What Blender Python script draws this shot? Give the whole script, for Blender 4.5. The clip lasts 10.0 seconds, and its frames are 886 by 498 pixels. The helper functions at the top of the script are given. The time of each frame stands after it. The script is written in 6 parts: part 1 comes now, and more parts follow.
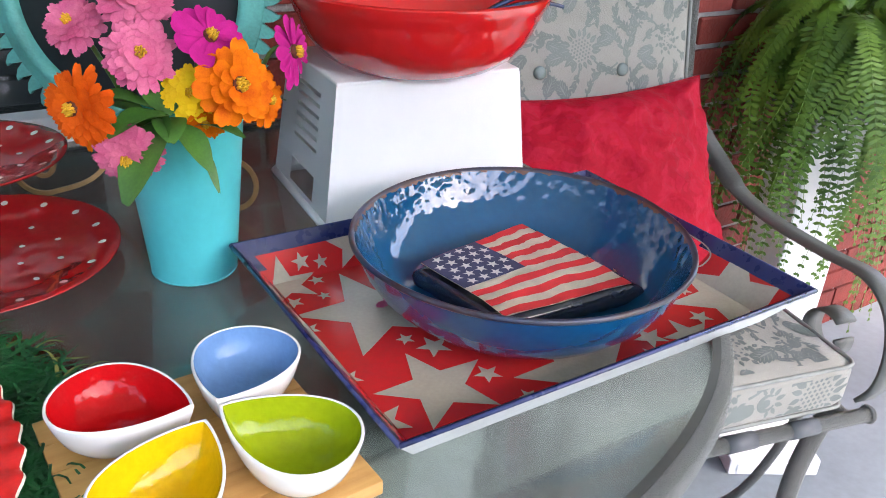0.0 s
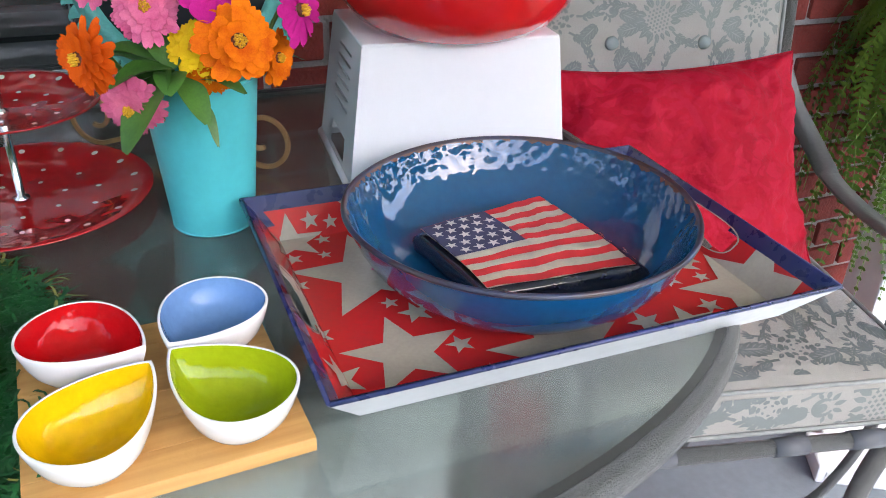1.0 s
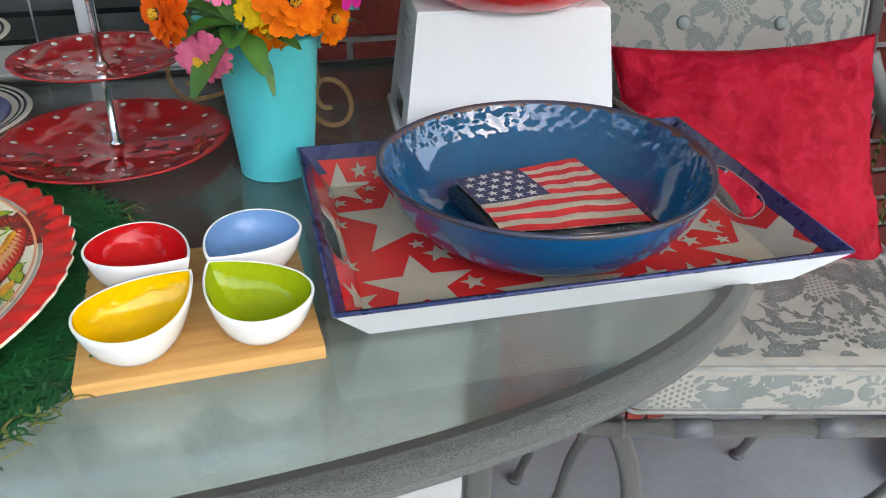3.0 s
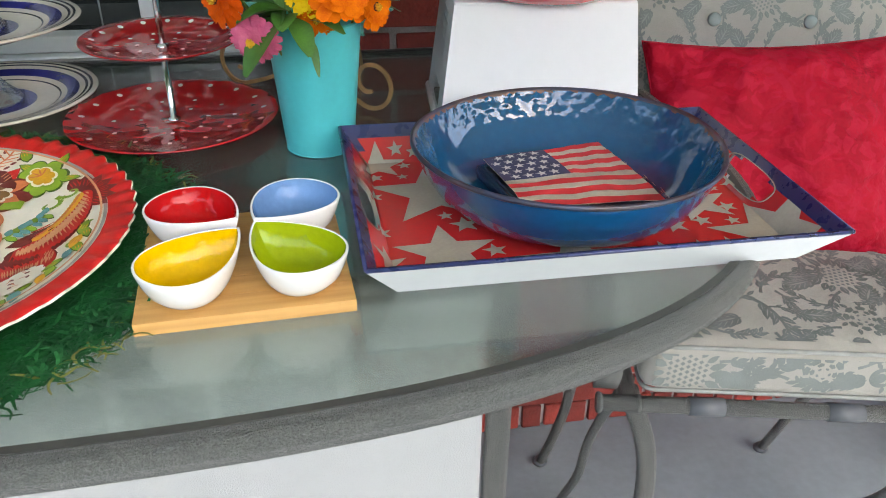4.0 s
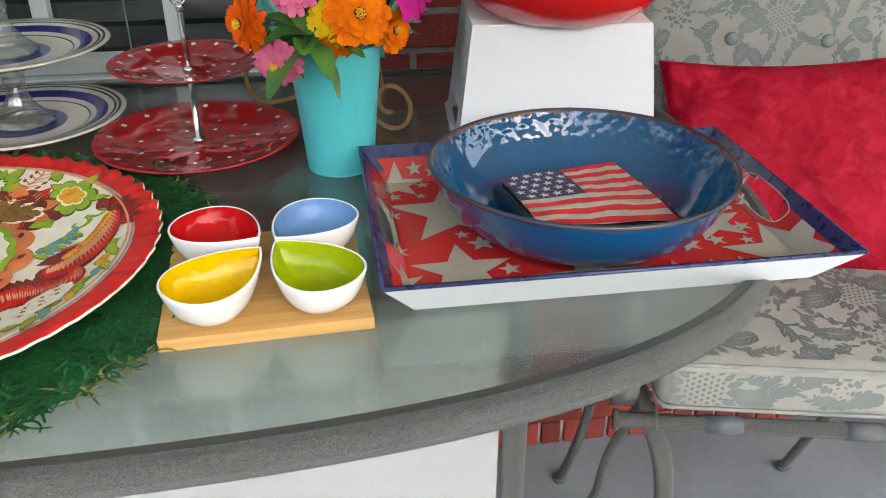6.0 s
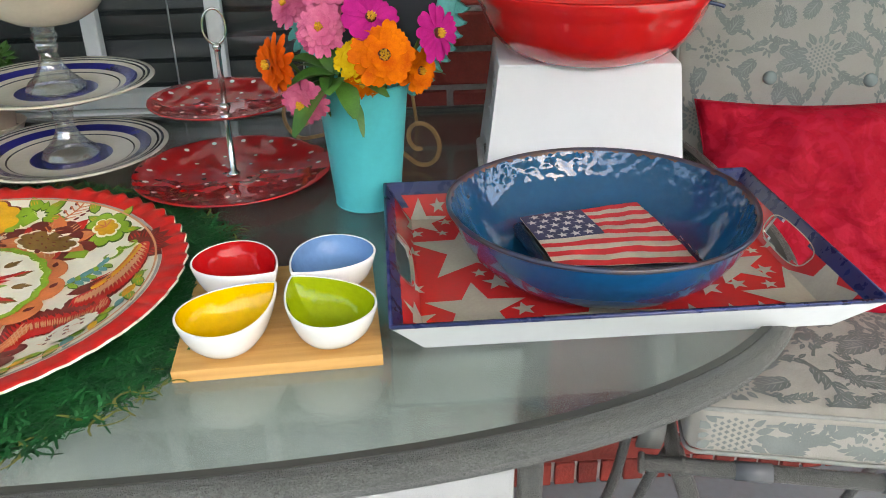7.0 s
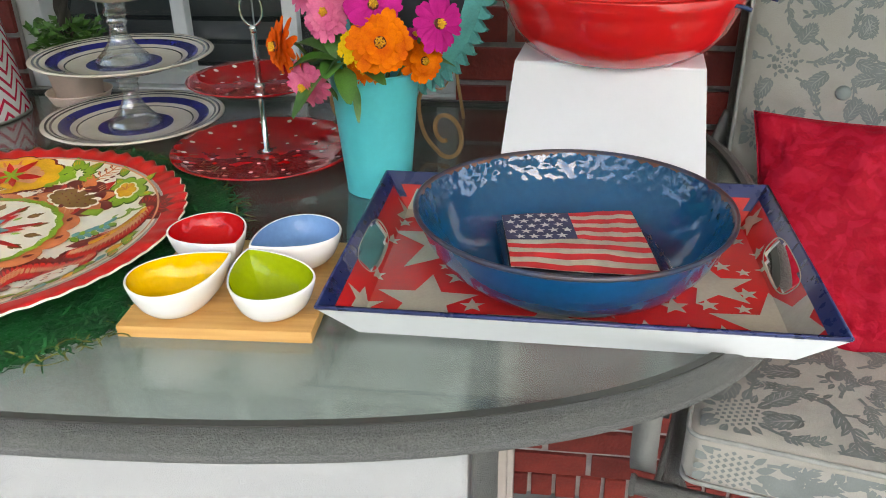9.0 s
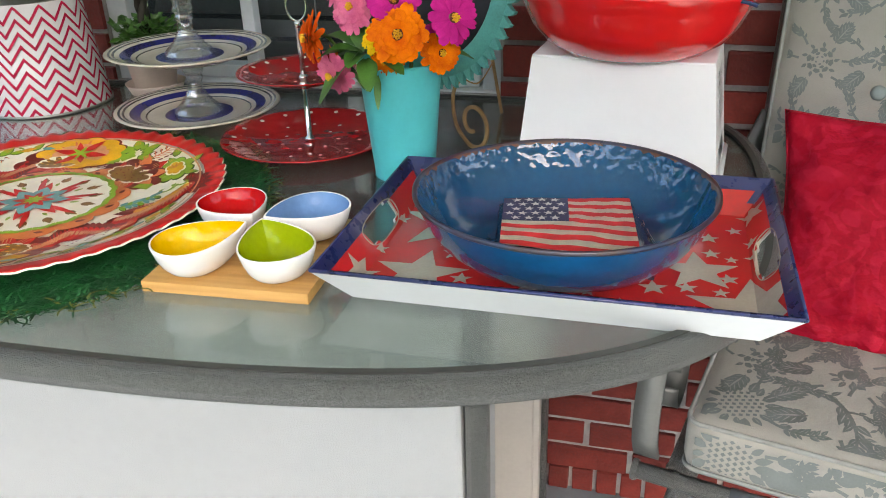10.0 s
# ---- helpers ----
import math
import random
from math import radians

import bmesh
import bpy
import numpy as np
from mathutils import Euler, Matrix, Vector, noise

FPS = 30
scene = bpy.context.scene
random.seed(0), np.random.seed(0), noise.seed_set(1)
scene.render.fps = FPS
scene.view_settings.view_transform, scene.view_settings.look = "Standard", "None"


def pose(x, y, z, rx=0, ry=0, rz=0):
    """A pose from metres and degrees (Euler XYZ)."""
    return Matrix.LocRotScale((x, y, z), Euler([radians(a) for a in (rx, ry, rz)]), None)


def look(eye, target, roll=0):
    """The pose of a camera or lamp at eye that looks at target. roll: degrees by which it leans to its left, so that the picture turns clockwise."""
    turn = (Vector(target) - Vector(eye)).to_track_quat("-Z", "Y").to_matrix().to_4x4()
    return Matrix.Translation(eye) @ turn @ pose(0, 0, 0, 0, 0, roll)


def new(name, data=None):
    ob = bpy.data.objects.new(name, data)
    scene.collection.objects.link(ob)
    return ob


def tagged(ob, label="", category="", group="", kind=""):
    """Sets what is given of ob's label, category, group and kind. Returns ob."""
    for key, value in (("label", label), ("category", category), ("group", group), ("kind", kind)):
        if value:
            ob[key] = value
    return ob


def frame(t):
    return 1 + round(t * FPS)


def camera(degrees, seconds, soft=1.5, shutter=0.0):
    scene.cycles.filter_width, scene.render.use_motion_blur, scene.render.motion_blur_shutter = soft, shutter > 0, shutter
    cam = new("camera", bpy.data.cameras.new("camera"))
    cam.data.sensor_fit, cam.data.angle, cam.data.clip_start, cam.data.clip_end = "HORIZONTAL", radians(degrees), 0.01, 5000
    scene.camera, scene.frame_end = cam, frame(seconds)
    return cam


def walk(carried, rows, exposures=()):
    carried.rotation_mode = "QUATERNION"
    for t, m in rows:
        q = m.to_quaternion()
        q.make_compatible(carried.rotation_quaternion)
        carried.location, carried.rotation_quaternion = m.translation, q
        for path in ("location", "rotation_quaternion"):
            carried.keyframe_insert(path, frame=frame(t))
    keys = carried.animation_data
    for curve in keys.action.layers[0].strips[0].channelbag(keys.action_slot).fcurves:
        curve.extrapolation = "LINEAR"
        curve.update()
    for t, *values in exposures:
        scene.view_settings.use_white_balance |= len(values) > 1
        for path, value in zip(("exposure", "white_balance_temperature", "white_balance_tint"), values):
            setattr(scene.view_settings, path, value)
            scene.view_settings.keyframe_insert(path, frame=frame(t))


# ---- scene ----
cam = camera(56.6, 10.0, soft=1.0)
PATH = [
    (0, (-0.243, -0.4, 1.409), (0.754, 1.072, 0.491), 3.6),
    (0.5, (-0.166, -0.428, 1.411), (0.66, 1.127, 0.461), 3.5),
    (1, (-0.111, -0.46, 1.403), (0.576, 1.137, 0.416), 2.2),
    (1.5, (-0.07, -0.486, 1.398), (0.469, 1.153, 0.387), 0.9),
    (2, (-0.056, -0.498, 1.401), (0.386, 1.168, 0.388), -0.8),
    (2.5, (-0.05, -0.521, 1.396), (0.388, 1.159, 0.403), -0.1),
    (3, (-0.047, -0.567, 1.394), (0.367, 1.113, 0.391), 0.7),
    (3.2, (-0.05, -0.589, 1.39), (0.345, 1.095, 0.386), 0.9),
    (4.5, (-0.044, -0.654, 1.411), (0.248, 1.054, 0.412), 0.6),
    (5, (-0.043, -0.653, 1.414), (0.249, 1.067, 0.436), 0.4),
    (5.5, (-0.044, -0.653, 1.414), (0.232, 1.07, 0.437), 0.1),
    (6.8, (-0.024, -0.671, 1.421), (0.175, 1.085, 0.483), 0.1),
    (7, (0.003, -0.667, 1.426), (0.133, 1.109, 0.516), -0.9),
    (7.5, (0.076, -0.658, 1.431), (0.029, 1.146, 0.569), -0.4),
    (8, (0.151, -0.659, 1.426), (-0.074, 1.139, 0.581), -0.8),
    (8.5, (0.187, -0.656, 1.42), (-0.05, 1.13, 0.552), 0.1),
    (9, (0.221, -0.663, 1.415), (-0.029, 1.101, 0.506), -0.8),
    (9.5, (0.276, -0.685, 1.409), (-0.053, 1.07, 0.507), -2.0),
    (10, (0.352, -0.712, 1.409), (-0.137, 1.013, 0.522), -2.0),
]
walk(cam, [(t, look(eye, target, roll)) for t, eye, target, roll in PATH], exposures=[(0.0, 3.1, 6500, 16), (1.0, 2.98, 6500, 16), (2.2, 2.84, 6600, 10), (5.0, 2.79, 7000, 9.5), (10.0, 2.76, 7150, 10)])
# ---- light ----
TT = 0.955  # height of the glass top
FZ = -0.05  # height of the porch floor
world = bpy.data.worlds.new("sky")
scene.world = world
world.use_nodes = True
_n = world.node_tree.nodes
_sky = _n.new("ShaderNodeTexSky")
_sky.sky_type = "NISHITA"
_sky.sun_disc = False
_sky.sun_elevation, _sky.sun_rotation = radians(50), radians(150)
_sky.dust_density = 4.0
world.node_tree.links.new(_sky.outputs[0], _n["Background"].inputs[0])
_n["Background"].inputs[1].default_value = 0.15
_sun = new("sun", bpy.data.lights.new("sun", "SUN"))
_sun.data.energy, _sun.data.angle, _sun.data.color = 2.2, radians(12), (1.0, 0.96, 0.9)
_sun.matrix_world = look((2.0, -3.5, 4.7), (0, 0, 0))


# ---- materials ----
def material(name, base, rough=0.5, metal=0.0, vary=0.15, scale=8.0, bump=0.0, bump_scale=60.0, coat=0.0, spec=0.5, second=None, sheen=0.0):
    """A Principled surface with broad and fine variation of colour, and relief."""
    m = bpy.data.materials.new(name)
    m.use_nodes = True
    nt = m.node_tree
    nd, ln = nt.nodes, nt.links
    p = nd["Principled BSDF"]
    co = nd.new("ShaderNodeTexCoord")
    big = nd.new("ShaderNodeTexNoise")
    big.inputs["Scale"].default_value, big.inputs["Detail"].default_value = scale, 6
    fine = nd.new("ShaderNodeTexNoise")
    fine.inputs["Scale"].default_value, fine.inputs["Detail"].default_value = scale * 14, 4
    for t in (big, fine):
        ln.new(co.outputs["Object"], t.inputs["Vector"])
    add = nd.new("ShaderNodeMath")
    add.operation = "MULTIPLY_ADD"
    ln.new(fine.outputs[0], add.inputs[0])
    add.inputs[1].default_value = 0.4
    ln.new(big.outputs[0], add.inputs[2])
    ramp = nd.new("ShaderNodeValToRGB")
    e = ramp.color_ramp.elements
    other = second or tuple(c * (1 - vary) for c in base)
    hi = base if second else tuple(min(1, c * (1 + vary * 0.6)) for c in base)
    e[0].position, e[1].position = 0.45, 0.95
    e[0].color, e[1].color = (*other, 1), (*hi, 1)
    ln.new(add.outputs[0], ramp.inputs[0])
    ln.new(ramp.outputs[0], p.inputs["Base Color"])
    rr = nd.new("ShaderNodeMapRange")
    rr.inputs["To Min"].default_value, rr.inputs["To Max"].default_value = max(0.02, rough * 0.85), min(1, rough * 1.15)
    ln.new(fine.outputs[0], rr.inputs["Value"])
    ln.new(rr.outputs[0], p.inputs["Roughness"])
    p.inputs["Metallic"].default_value = metal
    p.inputs["Coat Weight"].default_value = coat
    p.inputs["Coat Roughness"].default_value = 0.03
    p.inputs["Specular IOR Level"].default_value = spec
    p.inputs["Sheen Weight"].default_value = sheen
    if bump:
        bn = nd.new("ShaderNodeTexNoise")
        bn.inputs["Scale"].default_value, bn.inputs["Detail"].default_value = bump_scale, 3
        ln.new(co.outputs["Object"], bn.inputs["Vector"])
        b = nd.new("ShaderNodeBump")
        b.inputs["Strength"].default_value, b.inputs["Distance"].default_value = bump, 0.01
        ln.new(bn.outputs[0], b.inputs["Height"])
        ln.new(b.outputs[0], p.inputs["Normal"])
    return m


def glass_material(name, tint, rough=0.0, ripple=0.0, ripple_scale=20.0, ior=1.45):
    """Thin tinted glass: clear passage and a Fresnel gloss."""
    m = bpy.data.materials.new(name)
    m.use_nodes = True
    nt = m.node_tree
    nd, ln = nt.nodes, nt.links
    nd.clear()
    out = nd.new("ShaderNodeOutputMaterial")
    mix = nd.new("ShaderNodeMixShader")
    tr = nd.new("ShaderNodeBsdfTransparent")
    gl = nd.new("ShaderNodeBsdfGlossy")
    fr = nd.new("ShaderNodeFresnel")
    tr.inputs[0].default_value = (*tint, 1)
    gl.inputs["Roughness"].default_value = rough
    fr.inputs[0].default_value = ior
    if ripple:
        co = nd.new("ShaderNodeTexCoord")
        bn = nd.new("ShaderNodeTexNoise")
        bn.inputs["Scale"].default_value = ripple_scale
        ln.new(co.outputs["Object"], bn.inputs["Vector"])
        b = nd.new("ShaderNodeBump")
        b.inputs["Strength"].default_value, b.inputs["Distance"].default_value = ripple, 0.01
        ln.new(bn.outputs[0], b.inputs["Height"])
        ln.new(b.outputs[0], gl.inputs["Normal"])
        ln.new(b.outputs[0], fr.inputs["Normal"])
    ln.new(fr.outputs[0], mix.inputs[0])
    ln.new(tr.outputs[0], mix.inputs[1])
    ln.new(gl.outputs[0], mix.inputs[2])
    ln.new(mix.outputs[0], out.inputs[0])
    return m


def crystal(name, size):
    """Clear pressed glass: passage and a gloss that grows towards the outline."""
    m = bpy.data.materials.new(name)
    m.use_nodes = True
    nd, ln = m.node_tree.nodes, m.node_tree.links
    nd.clear()
    out, mix = nd.new("ShaderNodeOutputMaterial"), nd.new("ShaderNodeMixShader")
    tr, gl = nd.new("ShaderNodeBsdfTransparent"), nd.new("ShaderNodeBsdfGlossy")
    lw, mr = nd.new("ShaderNodeLayerWeight"), nd.new("ShaderNodeMapRange")
    tr.inputs[0].default_value = (0.93, 0.95, 0.94, 1)
    gl.inputs["Roughness"].default_value = 0.18
    lw.inputs[0].default_value = 0.35
    mr.inputs["To Min"].default_value, mr.inputs["To Max"].default_value = 0.22, 0.72
    co, bn, b = nd.new("ShaderNodeTexCoord"), nd.new("ShaderNodeTexNoise"), nd.new("ShaderNodeBump")
    bn.inputs["Scale"].default_value = size
    b.inputs["Strength"].default_value, b.inputs["Distance"].default_value = 0.4, 0.006
    ln.new(co.outputs["Object"], bn.inputs["Vector"])
    ln.new(bn.outputs[0], b.inputs["Height"])
    ln.new(b.outputs[0], gl.inputs["Normal"])
    ln.new(lw.outputs["Facing"], mr.inputs["Value"])
    ln.new(mr.outputs[0], mix.inputs[0])
    ln.new(tr.outputs[0], mix.inputs[1])
    ln.new(gl.outputs[0], mix.inputs[2])
    ln.new(mix.outputs[0], out.inputs[0])
    return m


def hammered(name, base, size=26.0, depth=0.5, rough=0.08, worn=None, heights=None):
    """Glazed surface with shallow hammer dimples."""
    m = material(name, base, rough, vary=0.25, scale=9, coat=0.6, second=worn)
    nd, ln = m.node_tree.nodes, m.node_tree.links
    co = nd.new("ShaderNodeTexCoord")
    vo = nd.new("ShaderNodeTexVoronoi")
    vo.feature = "SMOOTH_F1"
    vo.inputs["Scale"].default_value = size
    wob = nd.new("ShaderNodeTexNoise")
    wob.inputs["Scale"].default_value = size * 0.45
    ln.new(co.outputs["Object"], vo.inputs["Vector"])
    ln.new(co.outputs["Object"], wob.inputs["Vector"])
    add = nd.new("ShaderNodeMath")
    add.operation = "ADD"
    ln.new(vo.outputs["Distance"], add.inputs[0])
    ln.new(wob.outputs[0], add.inputs[1])
    b = nd.new("ShaderNodeBump")
    b.inputs["Strength"].default_value, b.inputs["Distance"].default_value = depth, 0.3 / size
    ln.new(add.outputs[0], b.inputs["Height"])
    if heights:
        # the dimples fade out towards the smooth floor
        xyz, fade = nd.new("ShaderNodeSeparateXYZ"), nd.new("ShaderNodeMapRange")
        fade.interpolation_type = "SMOOTHSTEP"
        fade.inputs["From Min"].default_value, fade.inputs["From Max"].default_value = heights
        fade.inputs["To Min"].default_value, fade.inputs["To Max"].default_value = 0.08, depth
        ln.new(co.outputs["Object"], xyz.inputs[0])
        ln.new(xyz.outputs["Z"], fade.inputs["Value"])
        spots, keep, mul = nd.new("ShaderNodeTexNoise"), nd.new("ShaderNodeMapRange"), nd.new("ShaderNodeMath")
        spots.inputs["Scale"].default_value = 17
        keep.inputs["From Min"].default_value, keep.inputs["From Max"].default_value = 0.44, 0.58
        keep.inputs["To Min"].default_value = 0.6
        mul.operation = "MULTIPLY"
        ln.new(co.outputs["Object"], spots.inputs["Vector"])
        ln.new(spots.outputs[0], keep.inputs["Value"])
        ln.new(fade.outputs[0], mul.inputs[0])
        ln.new(keep.outputs[0], mul.inputs[1])
        ln.new(mul.outputs[0], b.inputs["Strength"])
    p = nd["Principled BSDF"]
    ln.new(b.outputs[0], p.inputs["Normal"])
    ln.new(b.outputs[0], p.inputs["Coat Normal"])
    return m


def wood(name, base, dark):
    m = material(name, base, 0.45, vary=0.1, scale=6, bump=0.08, bump_scale=90)
    nd, ln = m.node_tree.nodes, m.node_tree.links
    co = nd.new("ShaderNodeTexCoord")
    mp = nd.new("ShaderNodeMapping")
    mp.inputs["Scale"].default_value = (2.5, 40, 40)
    no = nd.new("ShaderNodeTexNoise")
    no.inputs["Scale"].default_value, no.inputs["Detail"].default_value = 3, 5
    ln.new(co.outputs["Object"], mp.inputs[0])
    ln.new(mp.outputs[0], no.inputs["Vector"])
    r = nd.new("ShaderNodeValToRGB")
    r.color_ramp.elements[0].position, r.color_ramp.elements[1].position = 0.3, 0.7
    r.color_ramp.elements[0].color, r.color_ramp.elements[1].color = (*dark, 1), (*base, 1)
    ln.new(no.outputs[0], r.inputs[0])
    ln.new(r.outputs[0], nd["Principled BSDF"].inputs["Base Color"])
    return m


def brick_material():
    m = material("brick_red", (0.22, 0.027, 0.019), 0.75, vary=0.4, scale=14, bump=0.4, bump_scale=120)
    nd, ln = m.node_tree.nodes, m.node_tree.links
    p = nd["Principled BSDF"]
    src = p.inputs["Base Color"].links[0].from_socket
    info = nd.new("ShaderNodeObjectInfo")
    hsv = nd.new("ShaderNodeHueSaturation")
    mr = nd.new("ShaderNodeMapRange")
    mr.inputs["To Min"].default_value, mr.inputs["To Max"].default_value = 0.65, 1.2
    ln.new(info.outputs["Random"], mr.inputs["Value"])
    ln.new(mr.outputs[0], hsv.inputs["Value"])
    ln.new(src, hsv.inputs["Color"])
    ln.new(hsv.outputs[0], p.inputs["Base Color"])
    return m


M = {}
M["concrete"] = material("painted_concrete", (0.165, 0.195, 0.22), 0.5, vary=0.25, scale=3, bump=0.1, bump_scale=40)
M["ground"] = material("lawn", (0.06, 0.1, 0.03), 0.9, vary=0.5, scale=2, bump=0.5)
M["woods"] = material("far_foliage", (0.05, 0.075, 0.025), 0.9, vary=0.6, scale=0.8, bump=0.8, bump_scale=3)
M["mortar"] = material("mortar", (0.36, 0.35, 0.345), 0.9, vary=0.3, scale=20, bump=0.5, bump_scale=150)
M["brick"] = brick_material()
M["ceiling"] = material("ceiling_paint", (0.72, 0.73, 0.72), 0.7, vary=0.06, scale=3)
M["white_trim"] = material("white_trim", (0.58, 0.61, 0.62), 0.45, vary=0.1, scale=5)
M["room_shade"] = material("room_shade", (0.02, 0.022, 0.022), 0.8, vary=0.4, scale=2)
M["blind"] = material("blind_slat", (0.075, 0.08, 0.075), 0.5, vary=0.2, scale=6)
M["pane"] = glass_material("window_glass", (0.75, 0.78, 0.76), 0.01)
M["table_glass"] = material("table_glass", (0.6, 0.68, 0.63), 0.21, vary=0.25, scale=8, bump=0.05, bump_scale=14)
_p = M["table_glass"].node_tree.nodes["Principled BSDF"]
_p.inputs["Transmission Weight"].default_value, _p.inputs["IOR"].default_value = 0.94, 1.3
_p.inputs["Coat Weight"].default_value, _p.inputs["Coat Roughness"].default_value = 0.9, 0.035
# near-black tone for the shaded, dark-reflecting inner lip of the table rim
M["gasket"] = material("rim_lip_shade", (0.05, 0.053, 0.048), 0.5, vary=0.2, scale=20)
M["clear_glass"] = crystal("clear_glass", 40)
M["crystal"] = crystal("pressed_glass", 90)
M["frame_metal"] = material("hammered_grey_metal", (0.215, 0.221, 0.211), 0.28, 0.62, scale=560, bump=0.75, bump_scale=620, second=(0.085, 0.089, 0.085))
M["flat_metal"] = material("grey_powder_coat", (0.13, 0.135, 0.13), 0.5, 0.35, vary=0.15, scale=10, bump=0.1, bump_scale=200)
M["collar"] = material("grey_plastic", (0.075, 0.082, 0.093), 0.5, vary=0.1, scale=10)
M["white_plastic"] = material("white_plastic", (0.74, 0.75, 0.76), 0.35, vary=0.03, scale=6, bump=0.03, bump_scale=300)
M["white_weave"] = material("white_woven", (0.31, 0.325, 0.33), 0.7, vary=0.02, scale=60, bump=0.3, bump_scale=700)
M["beige"] = material("beige_board", (0.4, 0.385, 0.36), 0.6, vary=0.1, scale=8)
M["navy"] = material("navy_enamel", (0.014, 0.022, 0.105), 0.28, vary=0.2, scale=5, coat=0.3)
M["tray_white"] = material("white_melamine", (0.7, 0.72, 0.74), 0.25, vary=0.04, scale=6)
M["tray_red"] = material("tray_red_print", (0.64, 0.02, 0.022), 0.2, scale=16, coat=0.2, second=(0.48, 0.03, 0.027))
M["tray_star"] = material("tray_star_print", (0.5, 0.45, 0.36), 0.22, vary=0.25, scale=18, coat=0.25, second=(0.38, 0.34, 0.28))
M["blue_bowl_in"] = hammered("blue_glaze_dimpled", (0.003, 0.068, 0.17), 92, 0.85, 0.03, (0.003, 0.045, 0.12), (0.038, 0.068))
M["blue_bowl_in"].node_tree.nodes["Principled BSDF"].inputs["Coat Weight"].default_value = 0.4
M["blue_bowl_out"] = material("blue_enamel", (0.004, 0.075, 0.21), 0.12, vary=0.25, scale=8, coat=0.5, bump=0.05, bump_scale=25)
M["blue_rim"] = material("dark_worn_rim", (0.012, 0.035, 0.09), 0.3, scale=30, coat=0.3, second=(0.05, 0.022, 0.012))
M["rust"] = material("rust_brown_wear", (0.15, 0.05, 0.02), 0.4, scale=60, second=(0.06, 0.03, 0.02))
M["red_glaze"] = material("red_glaze", (0.62, 0.012, 0.012), 0.12, vary=0.12, scale=6, coat=0.45, bump=0.04, bump_scale=14)
M["red_plate"] = hammered("red_polka_glaze", (0.38, 0.007, 0.009), 40, 0.22, 0.07)
M["dot"] = material("white_dot_glaze", (0.75, 0.7, 0.66), 0.2, vary=0.08, scale=20, coat=0.5)
M["chrome"] = material("chrome", (0.5, 0.5, 0.5), 0.12, 1.0, vary=0.08, scale=30)
M["turquoise_tin"] = material("turquoise_tin", (0.085, 0.57, 0.6), 0.38, vary=0.1, scale=9, bump=0.12, bump_scale=24)
M["turquoise_frame"] = material("weathered_turquoise", (0.1, 0.4, 0.36), 0.5, scale=26, vary=0.3, bump=0.2, bump_scale=90)
M["chalk"] = material("chalkboard", (0.018, 0.021, 0.026), 0.75, vary=0.3, scale=5)
M["gold"] = material("antique_gold_wire", (0.5, 0.3, 0.13), 0.4, 0.6, vary=0.4, scale=40)
M["white_glaze"] = material("white_glaze", (0.8, 0.79, 0.77), 0.1, vary=0.03, scale=10)
for _k, _c in (("red", (0.46, 0.006, 0.008)), ("blue", (0.14, 0.27, 0.5)), ("yellow", (0.7, 0.43, 0.003)), ("green", (0.3, 0.38, 0.008))):
    M["in_" + _k] = material("glaze_" + _k, _c, 0.03, vary=0.16, scale=12, spec=0.22, bump=0.22, bump_scale=42)
M["bamboo"] = wood("bamboo_wood", (0.62, 0.36, 0.12), (0.5, 0.27, 0.08))
M["cream"] = material("cream_stoneware", (0.64, 0.59, 0.48), 0.2, vary=0.12, scale=9, coat=0.4)
M["cobalt"] = material("cobalt_band", (0.02, 0.02, 0.18), 0.2, vary=0.35, scale=20, coat=0.4)
M["dark_line"] = material("dark_line", (0.06, 0.06, 0.08), 0.25, vary=0.2, scale=20, coat=0.4)
M["grass"] = material("plastic_grass", (0.012, 0.135, 0.034), 0.45, scale=34, second=(0.004, 0.042, 0.013))
M["grass_tan"] = material("green_gold_twine", (0.2, 0.2, 0.05), 0.7, vary=0.3, scale=30)
M["fabric"] = material("beige_damask", (0.29, 0.28, 0.25), 0.8, vary=0.1, scale=20, bump=0.25, bump_scale=600, sheen=0.2)
M["motif"] = material("grey_blue_satin", (0.14, 0.16, 0.156), 0.48, vary=0.2, scale=25, bump=0.15, bump_scale=500, spec=0.5)
M["piping"] = material("cushion_piping", (0.24, 0.25, 0.24), 0.8, vary=0.2, scale=60)
M["damask_vein"] = material("pale_satin_vein", (0.22, 0.235, 0.222), 0.5, vary=0.1, scale=30)
M["button"] = material("covered_button", (0.2, 0.24, 0.24), 0.7, vary=0.1, scale=60)
M["pillow"] = material("red_damask_satin", (0.34, 0.0045, 0.019), 0.66, vary=0.2, scale=11, bump=0.8, bump_scale=38, spec=0.11)
